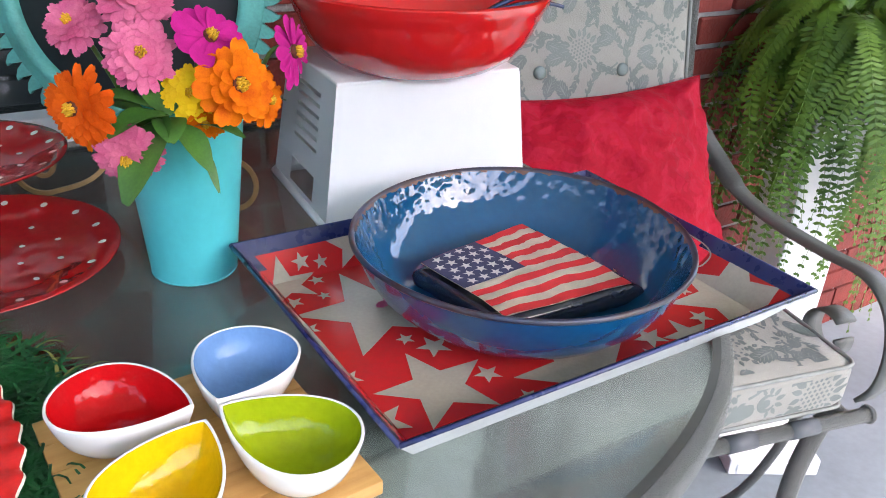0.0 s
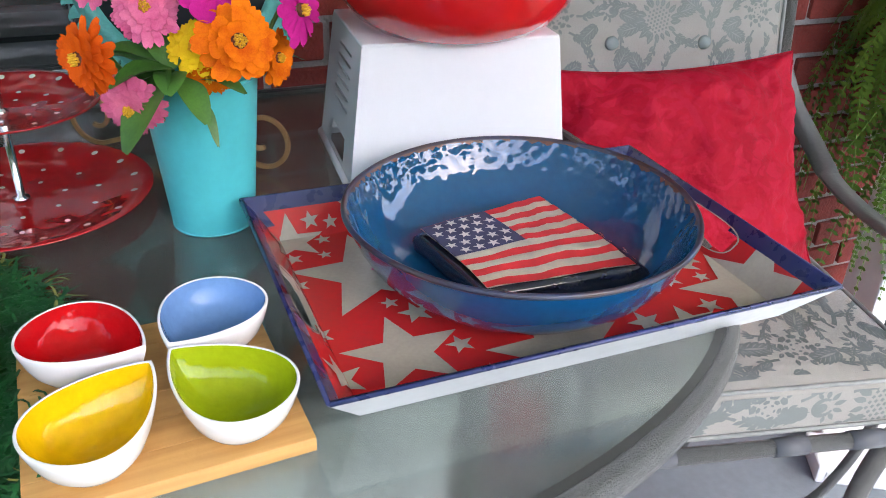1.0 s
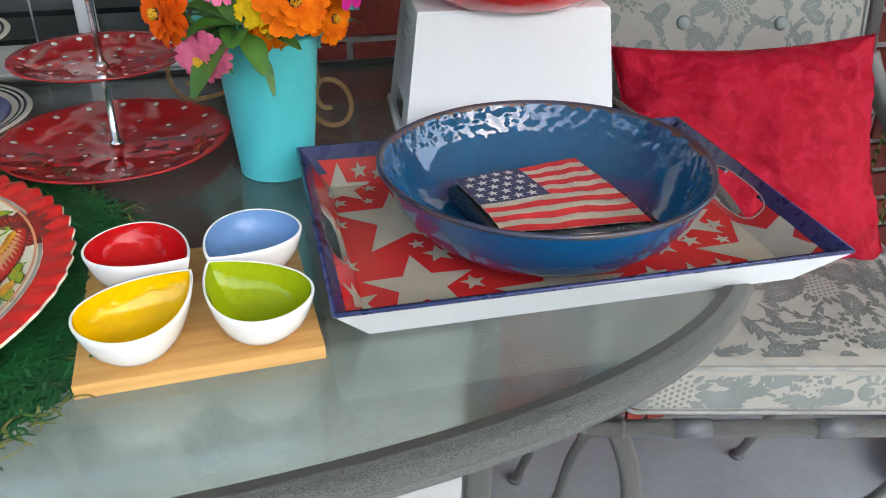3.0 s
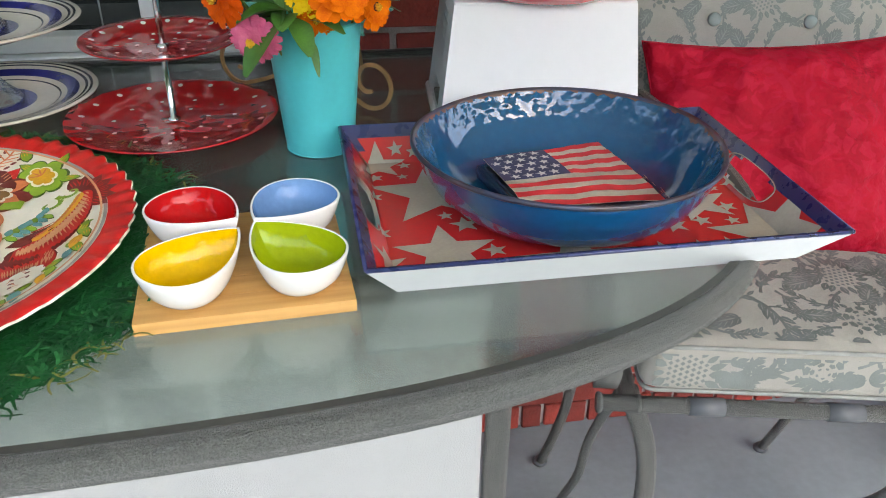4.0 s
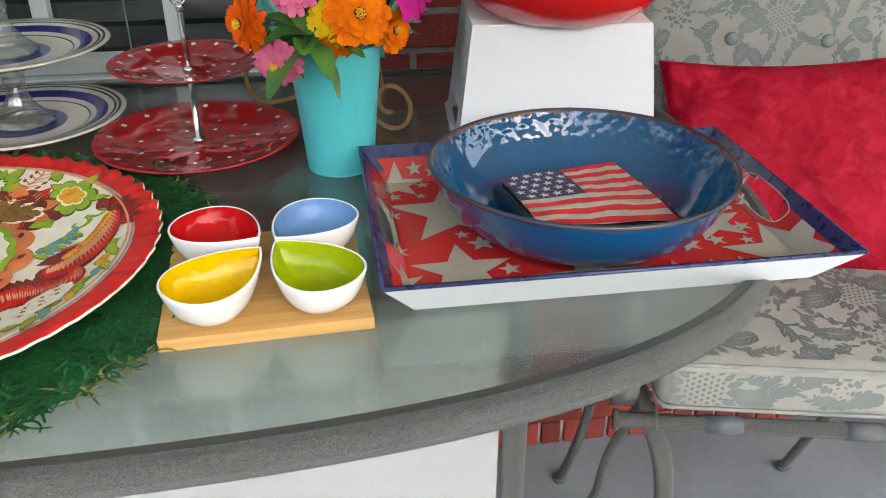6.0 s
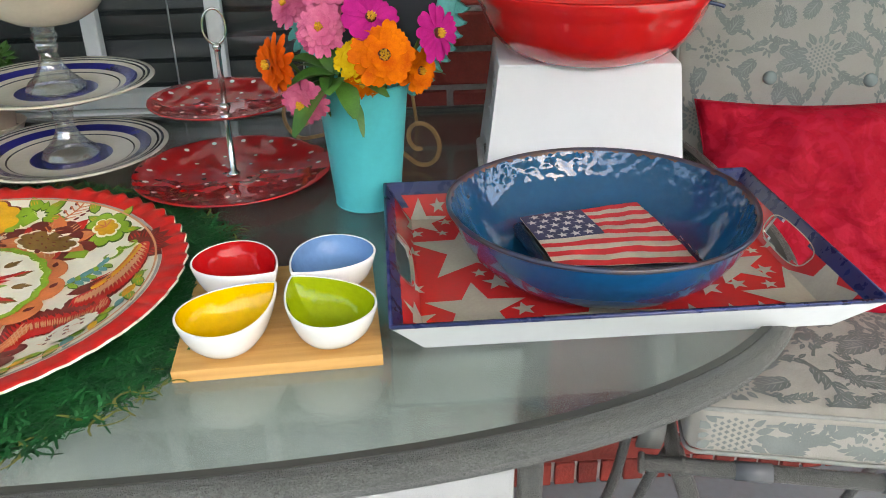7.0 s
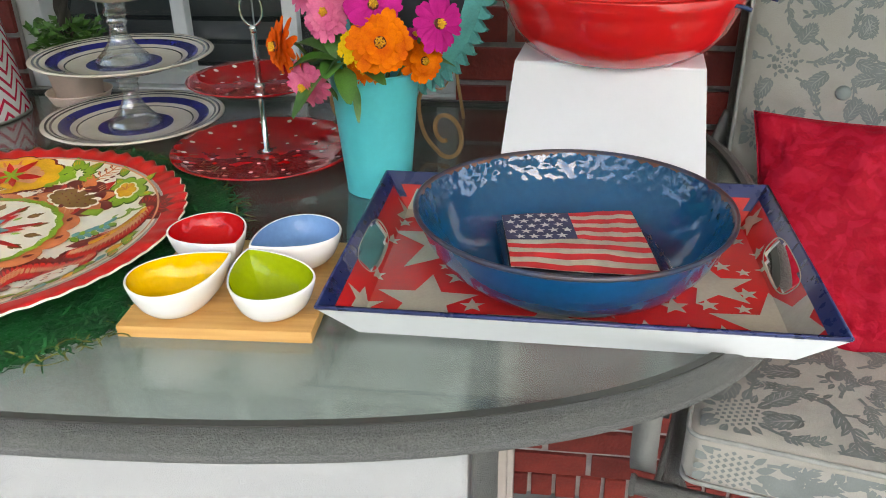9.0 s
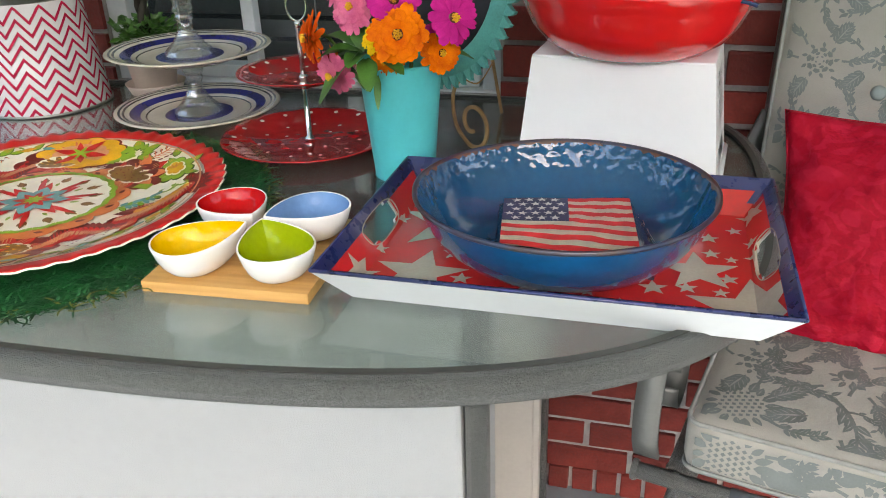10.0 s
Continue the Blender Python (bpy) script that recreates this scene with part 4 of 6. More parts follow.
def zinnia(at, way, r, colour, rows_, per, label, wide=0.34, seed=1, dark=False, foot=(VX, VY, TT + 0.02)):
    rnd = random.Random(seed)
    t = thing("zinnia", label, "flower", Matrix(), "zinnias in the vase")
    turn = Vector(way).to_track_quat("Z", "Y").to_matrix().to_4x4()
    m = Matrix.Translation(at) @ turn
    bm = petals(rows_, r, per, 0.55, rnd, wide)
    bm.transform(m)
    part("petals", bm, M["petal_" + colour], t)
    bm = bmesh.new()
    bmesh.ops.create_icosphere(bm, subdivisions=2, radius=r * (0.2 if dark else 0.17))
    bmesh.ops.scale(bm, vec=(1, 1, 0.6), verts=bm.verts)
    bmesh.ops.translate(bm, vec=(0, 0, r * (0.05 + 0.05 * rows_)), verts=bm.verts)
    bm.transform(m)
    part("disc", bm, M["disc_dark"] if dark else M["petal_" + colour], t)
    bm = bmesh.new()
    for i in range(16):
        a, q = i * 2.4, r * 0.15 * math.sqrt((i + 0.5) / 16)
        bmesh.ops.create_cone(bm, segments=5, radius1=r * 0.045, radius2=r * 0.02, depth=r * 0.14, cap_ends=True, matrix=Matrix.Translation((q * math.cos(a), q * math.sin(a), r * (0.2 + 0.05 * rows_))))
    bm.transform(m)
    part("pollen_crown", bm, M["pollen"], t)
    a = Vector(at) - Vector(way).normalized() * r * 0.1
    mid = (Vector(foot) + a) / 2 + Vector((0, 0, 0.03))
    part("stem", tube(smooth_line([foot, mid, a - Vector(way).normalized() * 0.02, a], 5), 0.0024, 7), M["stem"], t)
    cal = lathe([(0.0, -0.012), (0.006, -0.01), (0.009, -0.003), (0.006, 0.002), (0.0, 0.003)], 12)
    cal.transform(m)
    part("calyx", cal, M["stem"], t)


for _i, _f in enumerate((
    ((0.0072, 0.3273, 1.1828), (0.15, -1, 0.35), 0.041, "orange", 3, 14, "large orange zinnia in full bloom", 0.42, True),
    ((0.0508, 0.3737, 1.1512), (0.6, -0.8, 0.1), 0.03, "orange", 3, 12, "orange zinnia low at the vase rim", 0.46, True),
    ((-0.0193, 0.3494, 1.1459), (-0.1, -0.9, -0.25), 0.026, "orange", 3, 20, "small orange zinnia hanging at the vase rim", 0.36, False),
    ((-0.03, 0.35, 1.173), (-0.3, -0.9, 0.4), 0.027, "yellow", 4, 16, "ruffled double yellow zinnia", 0.4, False),
    ((-0.0685, 0.3651, 1.2087), (-0.1, -0.9, 0.45), 0.034, "pink", 5, 19, "pale pink double zinnia", 0.31, False),
    ((-0.059, 0.3996, 1.2478), (-0.05, -0.7, 0.7), 0.036, "pink", 5, 19, "pale pink double zinnia standing high", 0.31, False),
    ((-0.1103, 0.4263, 1.2257), (-0.5, -0.6, 0.6), 0.03, "pink", 5, 19, "pale pink double zinnia", 0.31, False),
    ((-0.0935, 0.342, 1.1265), (-0.35, -0.85, -0.2), 0.033, "pink", 5, 19, "pink double zinnia drooping over the rim", 0.31, False),
    ((-0.0067, 0.3561, 1.2216), (0.25, -0.7, 0.6), 0.036, "magenta", 1, 10, "single magenta zinnia with a dark centre", 0.66, True),
    ((0.0741, 0.3542, 1.2018), (0.72, -0.65, 0.18), 0.036, "magenta", 1, 15, "magenta zinnia turned aside", 0.42, True),
    ((-0.1273, 0.3517, 1.1712), (-0.75, -0.65, 0.1), 0.036, "rust", 4, 24, "deep orange zinnia turned aside", 0.27, True),
    ((-0.1126, 0.4027, 1.1287), (-0.6, -0.6, -0.3), 0.024, "orange", 3, 15, "small faded orange zinnia", 0.27, False),
    ((0.0302, 0.4343, 1.165), (0.3, -0.3, 0.8), 0.024, "magenta", 3, 14, "small magenta zinnia behind the orange one", 0.4, False),
)):
    zinnia(_f[0], _f[1], _f[2], _f[3], _f[4], _f[5], _f[6], _f[7], 11 + _i, _f[8])


def foliage():
    t = thing("zinnia_leaves", "broad green zinnia leaves spreading over the vase rim", "leaves", Matrix())
    rnd = random.Random(4)
    shift = Vector((0.004, -0.02, 0.006))
    for at, a, el, L, w in (((-0.0612, 0.3664, 1.1502), -2.5, -0.55, 0.07, 0.036), ((-0.0665, 0.3714, 1.1551), 2.9, 0.5, 0.065, 0.026), ((-0.0612, 0.3716, 1.1501), 1.9, 1.1, 0.06, 0.024), ((-0.0562, 0.3613, 1.1503), -2.9, 0.25, 0.06, 0.028), ((-0.0507, 0.3637, 1.1403), -1.2, -0.35, 0.045, 0.022), ((-0.0561, 0.3665, 1.1502), 0.9, 1.0, 0.05, 0.022), ((-0.0611, 0.3769, 1.1449), -3.0, -0.05, 0.055, 0.028), ((-0.0328, 0.3541, 1.1205), -1.3, -0.8, 0.035, 0.008), ((-0.0047, 0.4037, 1.135), 1.2, 0.6, 0.06, 0.026), ((0.0158, 0.4143, 1.135), 0.2, 0.3, 0.07, 0.026), ((-0.0658, 0.4238, 1.1339), 2.4, 0.4, 0.07, 0.028), ((-0.056, 0.3697, 1.1451), -1.8, 0.15, 0.04, 0.024), ((-0.0353, 0.3723, 1.1352), -0.6, 0.2, 0.05, 0.022)):
        bm = bmesh.new()
        rows_ = []
        for i in range(9):
            s = i / 8
            ww = 1.3 * w * math.sin(math.pi * min(1, s * 0.9 + 0.06)) ** 0.8 * 0.5
            x, z = 1.05 * s * L * math.cos(el), 1.05 * s * L * math.sin(el) - 0.4 * L * s * s
            row = []
            for q in (-1, -0.5, 0, 0.5, 1):
                y = q * ww
                row.append(bm.verts.new((at[0] + shift.x + x * math.cos(a) - y * math.sin(a), at[1] + shift.y + x * math.sin(a) + y * math.cos(a), at[2] + shift.z + z + abs(q) * ww * 0.35 + 0.001 * math.sin(9 * s + q * 3))))
            rows_.append(row)
        for p, q in zip(rows_, rows_[1:]):
            for k in range(4):
                bm.faces.new((p[k], p[k + 1], q[k + 1], q[k]))
        part("leaf", bm, M["leaf"], t)
    for p in ((-0.05, 0.37, 1.12), (-0.03, 0.365, 1.12), (0.0, 0.4, 1.13)):
        part("stem", tube(smooth_line([(VX, VY, TT + 0.02), (VX * 0.5 + p[0] * 0.5, (VY + p[1]) / 2, TT + 0.1), p], 5), 0.003, 7), M["stem"], t)


foliage()


# ---- bowls on the bamboo board ----
BOARD = (-0.1147, 0.1025)


def board():
    t = thing("bamboo_board", "square bamboo board carrying four dip bowls", "board", pose(BOARD[0], BOARD[1], TT, 0, 0, 2.9))
    for i in range(6):
        part("bamboo_strip", box((0.203, 0.2015 / 6, 0.0132), (0, -0.0840 + i * 0.0336, 0.0067), 0.0008), M["bamboo"], t, "", False)


board()
_f = thing("fallen_petal", "single pink flower petal fallen on the tray", "petal", pose(0.118, 0.236, TT + 0.0085, 0, 0, 20))
_b = bmesh.new()
stamp([leaf(-0.011, 0, 0, 0.022, 0.55)], lambda u, v: (u, v, 0.001 + 12 * v * v + 4 * u * u), _b)
bmesh.ops.solidify(_b, geom=_b.faces[:], thickness=0.0006)
part("petal", _b, M["petal_pink"], _f)


def dip_bowl(turn, colour, off=(0, 0)):
    """A drop-shaped bowl whose pointed end, standing a little higher, lies towards the board's middle."""
    L, W, H = 0.1144, 0.0975, 0.039
    t = thing("dip_bowl", "drop-shaped white ceramic dip bowl, glossy " + colour + " inside", "bowl", Matrix.Translation((BOARD[0] + off[0], BOARD[1] + off[1], TT + 0.0136)) @ pose(0, 0, 0, 0, 0, turn), "dip bowls on the board")

    def rim(a):
        """Outline: the point at x = 0, the round end at x = L."""
        c, s = math.cos(a), math.sin(a)
        x = L * 0.5 * (1 - c)
        y = W * 0.5 * s * math.sin(a / 2) ** 0.75 * 1.12
        return x, y, H + 0.005 * (1 - x / L) ** 2.0

    def shell(levels):
        bm = bmesh.new()
        cx = L * 0.57
        rings = []
        for f, z, lift in levels:
            ring = []
            for i in range(56):
                a = 2 * math.pi * i / 56
                x, y, h = rim(a)
                ease = f ** 1.0
                if f < 0.75:
                    rx = cx + W * 0.5 * -math.cos(a)
                    ry = W * 0.5 * math.sin(a)
                    k = min(1, (0.75 - f) / 0.35)
                    x, y = x + (rx - x) * k * 0.6, y + (ry - y) * k * 0.6
                ring.append(bm.verts.new((cx + (x - cx) * ease, y * ease, z * h + lift)))
            rings.append(ring)
        for p, q in zip(rings, rings[1:]):
            for i in range(56):
                j = (i + 1) % 56
                bm.faces.new((p[i], p[j], q[j], q[i]))
        bm.faces.new(rings[0])
        bmesh.ops.recalc_face_normals(bm, faces=bm.faces)
        return bm

    out = [(0.46, 0.0, 0.0), (0.54, 0.03, 0), (0.68, 0.14, 0), (0.82, 0.34, 0), (0.915, 0.6, 0), (0.975, 0.84, 0), (1.0, 0.98, 0), (0.992, 1.012, 0), (0.97, 1.02, 0), (0.956, 1.016, 0), (0.948, 1.004, 0)]
    inn = [(0.2, 0.0, 0.006), (0.45, 0.04, 0.006), (0.62, 0.16, 0.005), (0.765, 0.4, 0.003), (0.868, 0.66, 0.002), (0.924, 0.88, 0.001), (0.942, 0.97, 0), (0.948, 1.004, 0)]
    part("shell", shell(out), M["white_glaze"], t, "white glazed outside")
    part("inside", shell(inn), M["in_" + colour], t, colour + " glazed inside")


dip_bowl(-135.5, "yellow", (0.0002, -0.0179))
dip_bowl(-51, "green", (0.0136, -0.0068))
dip_bowl(138.4, "red", (-0.0025, 0.0015))
dip_bowl(51.8, "blue", (0.0136, -0.0022))


# ---- platter on the grass mat ----
PLAT = (-0.497, 0.172)


def grass_mat():
    t = thing("grass_placemat", "round shaggy green plastic grass placemat under the platter", "placemat", pose(PLAT[0], PLAT[1], TT))
    part("backing", lathe([(0.0, 0.0015), (0.315, 0.0015), (0.317, 0.003), (0.315, 0.0045), (0.0, 0.0045)], 60), M["grass"], t)
    rnd = random.Random(9)
    for nm, count, mat, lab in (("grass_blade", 9000, M["grass"], "curled green blades"), ("twine_fringe", 260, M["grass_tan"], "green-gold twine at the edge")):
        verts, faces = [], []
        for i in range(count):
            r = rnd.uniform(0.24, 0.328) if nm == "grass_blade" else rnd.uniform(0.318, 0.335)
            a = rnd.uniform(0, 2 * math.pi)
            p = Vector((r * math.cos(a), r * math.sin(a), rnd.uniform(0.003, 0.008)))
            way = rnd.uniform(0, 2 * math.pi)
            L, curl, w = rnd.uniform(0.014, 0.034), rnd.uniform(-2.4, 2.4), rnd.uniform(0.0012, 0.0023)
            lift = rnd.uniform(0.0, 0.9)
            k0 = len(verts)
            for k in range(5):
                f = k / 4
                d = Vector((math.cos(way + curl * f), math.sin(way + curl * f), lift * (0.7 - 1.3 * f)))
                s = Vector((-d.y, d.x, 0)).normalized() * w * (1 - 0.6 * f)
                verts += [p + s, p - s]
                p = p + d * (L / 4)
                p.z = max(0.0012, p.z)
            faces += [(k0 + 2 * k, k0 + 2 * k + 1, k0 + 2 * k + 3, k0 + 2 * k + 2) for k in range(4)]
        me = bpy.data.meshes.new(nm)
        me.from_pydata([tuple(v) for v in verts], [], faces)
        me.materials.append(mat)
        ob = new(nm, me)
        ob.parent = t
        tagged(ob, lab, "", "", "stuff")


grass_mat()


def platter():
    t = thing("platter", "large round platter painted with flowers, red scalloped ruffled edge", "platter", pose(PLAT[0], PLAT[1], TT + 0.0085))
    t.scale = (1.085, 1.085, 1.0)
    R = 0.246
    prof = [(0.0, 0.0), (0.15, 0.0), (0.165, 0.002), (0.2, 0.012), (0.225, 0.0185), (0.238, 0.0215), (R, 0.0225)]
    topp = [(R, 0.0225), (R - 0.001, 0.0248), (0.236, 0.0245), (0.2185, 0.0203), (0.197, 0.0148), (0.162, 0.0055), (0.15, 0.004), (0.0, 0.004)]

    def w(a, k):
        edge = {0: 1, 1: 1, 2: 0.6, 3: 0.15}.get(k, 0)
        return 1 + 0.008 * edge * math.cos(56 * a), 0.0019 * edge * math.cos(56 * a)

    def w2(a, k):
        edge = {6: 1, 5: 0.6, 4: 0.15}.get(k, 0)
        return 1 + 0.008 * edge * math.cos(56 * a), 0.0019 * edge * math.cos(56 * a)

    part("underside", lathe(prof, 336, wave=w2), M["p_white"], t, "cream underside")
    part("top", lathe(topp, 336, wave=w, slots=[1, 0, 0, 2, 2, 2, 2]), [M["p_red"], M["p_white"], M["p_white"]], t, "cream glazed top with a ruffled red edge")

    def h(r):
        pts = [(0, 0.004), (0.15, 0.004), (0.162, 0.0055), (0.197, 0.0148), (0.222, 0.0212), (0.236, 0.0245), (0.26, 0.0248)]
        for (a, b), (c, d) in zip(pts, pts[1:]):
            if r <= c:
                return b + (d - b) * (r - a) / (c - a)
        return 0.0248

    rnd = random.Random(21)
    lay = {k: [] for k in ("p_red", "p_maroon", "p_orange", "p_yellow", "p_green", "p_teal", "p_brown", "p_grey", "p_white", "p_olive", "p_peach", "p_green+", "p_red+", "p_maroon+", "p_yellow+", "p_orange+")}

    def ring(r, wd, key, n=90, wob=0.0, k=0):
        line = []
        for i in range(n + 1):
            a = 2 * math.pi * i / n
            q = r + wob * math.sin(k * a)
            line.append((q * math.cos(a), q * math.sin(a)))
        lay[key] += band(line, wd)

    ring(0.2165, 0.0018, "p_grey")
    ring(0.2125, 0.0012, "p_peach")

    def rosette(x, y, r, cols, n, turn):
        """A many-petalled painted flower with inner rings."""
        for key, f, nn, wide in cols:
            for i in range(nn):
                lay[key].append(leaf(x, y, turn + 2 * math.pi * i / nn + (0.2 if f < 0.9 else 0), r * f * rnd.uniform(0.92, 1.06), wide))

    def blob(x, y, r, lobes, depth, turn=0.0, squash=1.0, way=0.0):
        """A lobed outline, as of a painted blossom."""
        out = []
        for i in range(lobes * 8):
            a = 2 * math.pi * i / (lobes * 8)
            q = r * (1 - depth + depth * abs(math.cos(lobes * a / 2 + turn)) ** 0.6)
            u, v = q * math.cos(a), q * squash * math.sin(a)
            out.append((x + u * math.cos(way) - v * math.sin(way), y + u * math.sin(way) + v * math.cos(way)))
        return out

    def curl(x, y, a, size, hand, key, wd):
        """A tapering spiral scroll."""
        pts = []
        for k in range(26):
            s = k / 25
            th = a + hand * (0.2 + 5.2 * s)
            q = size * (1 - 0.78 * s)
            pts.append((x + q * math.cos(th), y + q * math.sin(th)))
        lay[key] += band(pts, wd, wd * 0.35)

    def at(r, a):
        return r * math.cos(a), r * math.sin(a)

    # middle medallion: a scalloped apricot ring round a cream field
    lay["p_orange"].append(blob(0, 0, 0.121, 14, 0.09))
    ring(0.0985, 0.004, "p_green+", 90, 0.002, 22)
    lay["p_white"].append(round_(0, 0, 0.097, 48))
    for i in range(14):
        a = 2 * math.pi * i / 14
        lay["p_maroon+"].append(leaf(*at(0.107, a), a + 1.2, 0.013, 0.5))
    for i in range(16):
        a = 2 * math.pi * i / 16 + 0.1
        for k in (-0.2, 0, 0.2):
            lay["p_brown"].append(leaf(*at(0.066, a), a + k * 2.0, 0.022 if k == 0 else 0.015, 0.4))
    for i in range(8):
        a = 2 * math.pi * i / 8 + 0.1
        lay["p_red+"].append(leaf(*at(0.03, a + 0.39), a + 0.39, 0.056, 0.15))
        lay["p_green+"].append(leaf(*at(0.05, a), a + 0.2, 0.013, 0.4))

    def polar(r, deg, base):
        a = radians(deg) + base
        return (*at(r, a), a)

    # wreath: the same run of blossoms, scrolls and sprigs twice round
    for base in (0.0, math.pi):
        # golden blossom near the edge, with a red star and green heart
        x, y, a = polar(0.172, 107, base)
        lay["p_maroon"].append(blob(x, y, 0.07, 11, 0.14, 0.2, 0.72, a + 1.57))
        lay["p_yellow"].append(blob(x, y, 0.066, 11, 0.15, 0.2, 0.71, a + 1.57))
        for k in range(11):
            g = 2 * math.pi * k / 11
            lay["p_orange"].append(leaf(x + 0.024 * math.cos(g), y + 0.02 * math.sin(g), g, 0.02, 0.2))
        lay["p_peach"].append(blob(x, y, 0.042, 8, 0.12, 0, 0.66, a + 1.57))
        for k in range(6):
            lay["p_red+"].append(leaf(x, y, a + 0.3 + k * 1.047, 0.043 if k % 3 else 0.032, 0.3))
            lay["p_green+"].append(leaf(x, y, a + 0.8 + k * 1.047, 0.018, 0.36))
        # acanthus scroll
        x, y, a = polar(0.182, 80, base)
        curl(x - 0.012, y - 0.006, a + 2.2, 0.019, -1, "p_green", 0.007)
        for k in range(8):
            g = a - 1.9 + k * 0.56
            lay["p_green"].append(leaf(x + 0.012 * math.cos(g), y + 0.01 * math.sin(g), g, 0.03 - 0.012 * (k % 2), 0.55, 0.25))
        lay["p_green"] += band([polar(0.166, 93, base)[:2], polar(0.16, 89, base)[:2], polar(0.165, 84, base)[:2], (x, y)], 0.006, 0.009)
        # berry sprig
        stalk = [polar(0.15 + 0.0085 * k, 66 + 1.2 * math.sin(k * 0.8), base)[:2] for k in range(8)]
        lay["p_orange+"] += band(stalk, 0.0012)
        g = radians(66) + base
        for k in range(7):
            u, v = stalk[k]
            for q in (-1, 1):
                tx, ty = u + 0.016 * math.cos(g + q * 1.0), v + 0.016 * math.sin(g + q * 1.0)
                lay["p_orange+"] += band([(u, v), (tx, ty)], 0.0008)
                lay["p_maroon"].append(round_(tx, ty, 0.0038, 8, 0.6, g + q * 0.6))
        # red blossom with a speckled brown eye, against the medallion
        x, y, a = polar(0.132, 60, base)
        lay["p_maroon"].append(blob(x, y, 0.066, 9, 0.2, 0.3, 0.72, a + 1.57))
        for k in range(9):
            g = 2 * math.pi * k / 9 + 0.2
            lay["p_red" if k % 2 else "p_orange"].append(leaf(x + 0.01 * math.cos(g), y + 0.01 * math.sin(g), g, 0.047, 0.6))
        lay["p_white"].append(blob(x, y, 0.044, 11, 0.12, 0, 0.62, a + 1.57))
        lay["p_brown"].append(blob(x, y, 0.04, 9, 0.1, 0, 0.6, a + 1.57))
        for k in range(16):
            g, q = k * 2.4, 0.034 * math.sqrt((k + 0.5) / 16)
            u, v = q * math.cos(g) * 0.55, q * math.sin(g)
            lay["p_maroon+"].append(leaf(x + u * math.cos(a) - v * math.sin(a), y + u * math.sin(a) + v * math.cos(a), a + 1.2 + 0.4 * math.sin(k), 0.007, 0.3))
        # yellow tulip in a green calyx, on a curving stem
        x, y, a = polar(0.184, 45, base)
        stem = [polar(0.13, 33, base)[:2], polar(0.143, 39, base)[:2], polar(0.158, 45, base)[:2], polar(0.176, 51, base)[:2], polar(0.2, 54, base)[:2]]
        lay["p_green"] += band(stem, 0.012, 0.004)
        lay["p_green"].append(blob(x, y, 0.036, 7, 0.25, 0.4, 0.72, a + 1.2))
        lay["p_olive"].append(blob(x, y, 0.039, 7, 0.25, 0.4, 0.74, a + 1.2))
        lay["p_white"].append(blob(x, y, 0.0235, 6, 0.2, 0, 0.66, a + 1.4))
        lay["p_yellow+"].append(blob(x, y, 0.0205, 6, 0.22, 0, 0.62, a + 1.4))
        for k in range(4):
            lay["p_orange+"].append(leaf(x, y, a + 0.6 + k * 0.55, 0.016, 0.14))
        for q in (-1.2, 0.2, 1.4):
            lay["p_green"].append(leaf(x + 0.022 * math.cos(a + q), y + 0.022 * math.sin(a + q), a + q, 0.024, 0.5, 0.2))
        lay["p_green"].append(leaf(*polar(0.2, 58, base)[:2], radians(100) + base, 0.026, 0.5, 0.2))
        curl(*polar(0.165, 25, base)[:2], radians(80) + base, 0.014, -1, "p_green", 0.0034)
        curl(*polar(0.19, 27, base)[:2], radians(200) + base, 0.01, 1, "p_green", 0.0026)
        # paisley: a maroon crest, a fringed red body and a golden lining
        for k in range(22):
            f = k / 21
            px, py, pa = polar(0.142 + 0.058 * f, -6 + 30 * f, base)
            way = pa - 0.35
            wd = 0.018 + 0.034 * math.sin(math.pi * min(1, 0.15 + 0.8 * f))
            lay["p_maroon"].append(leaf(px, py, way - 1.1, wd * 1.05, 0.6))
            lay["p_red"].append(leaf(px, py, way - 0.9, wd * 0.8, 0.5))
            lay["p_peach"].append(leaf(px + 0.006 * math.cos(way - 1), py + 0.006 * math.sin(way - 1), way - 1, wd * 0.35, 0.3))
            if 2 < k < 19:
                lay["p_yellow"].append(leaf(px, py, way + 1.5, 0.015, 0.65))
                lay["p_orange+"].append(leaf(px, py, way + 1.5, 0.008, 0.3))
        for k in range(7):
            lay["p_maroon"].append(leaf(*polar(0.198, 19 + k * 1.0, base)[:2], radians(20 + 26 * k - 60) + base, 0.036, 0.55))
        lay["p_maroon"].append(leaf(*polar(0.128, -6, base)[:2], radians(30) + base, 0.075, 0.34, 0.2))
        for k in range(9):
            px, py, pa = polar(0.138 + 0.004 * k, -40 - 3 * k, base)
            lay["p_orange" if k % 2 else "p_red"].append(leaf(px, py, pa + 1.9, 0.03, 0.4, 0.2))
            px, py, pa = polar(0.15 + 0.005 * k, -82 + 3 * k - 14, base)
            lay["p_maroon" if k % 2 else "p_green"].append(leaf(px, py, pa + 1.2, 0.03, 0.42, 0.2))
        # teal and green sprig
        stalk = [polar(0.118 + 0.0055 * k, 2 + 2.4 * k, base)[:2] for k in range(8)]
        lay["p_green"] += band(stalk, 0.0016)
        g = radians(24) + base
        for k in range(1, 8):
            for q in (-1, 1):
                lay["p_teal" if (k + q) % 3 else "p_green"].append(leaf(*stalk[k], g + q * 1.1, 0.015, 0.55))
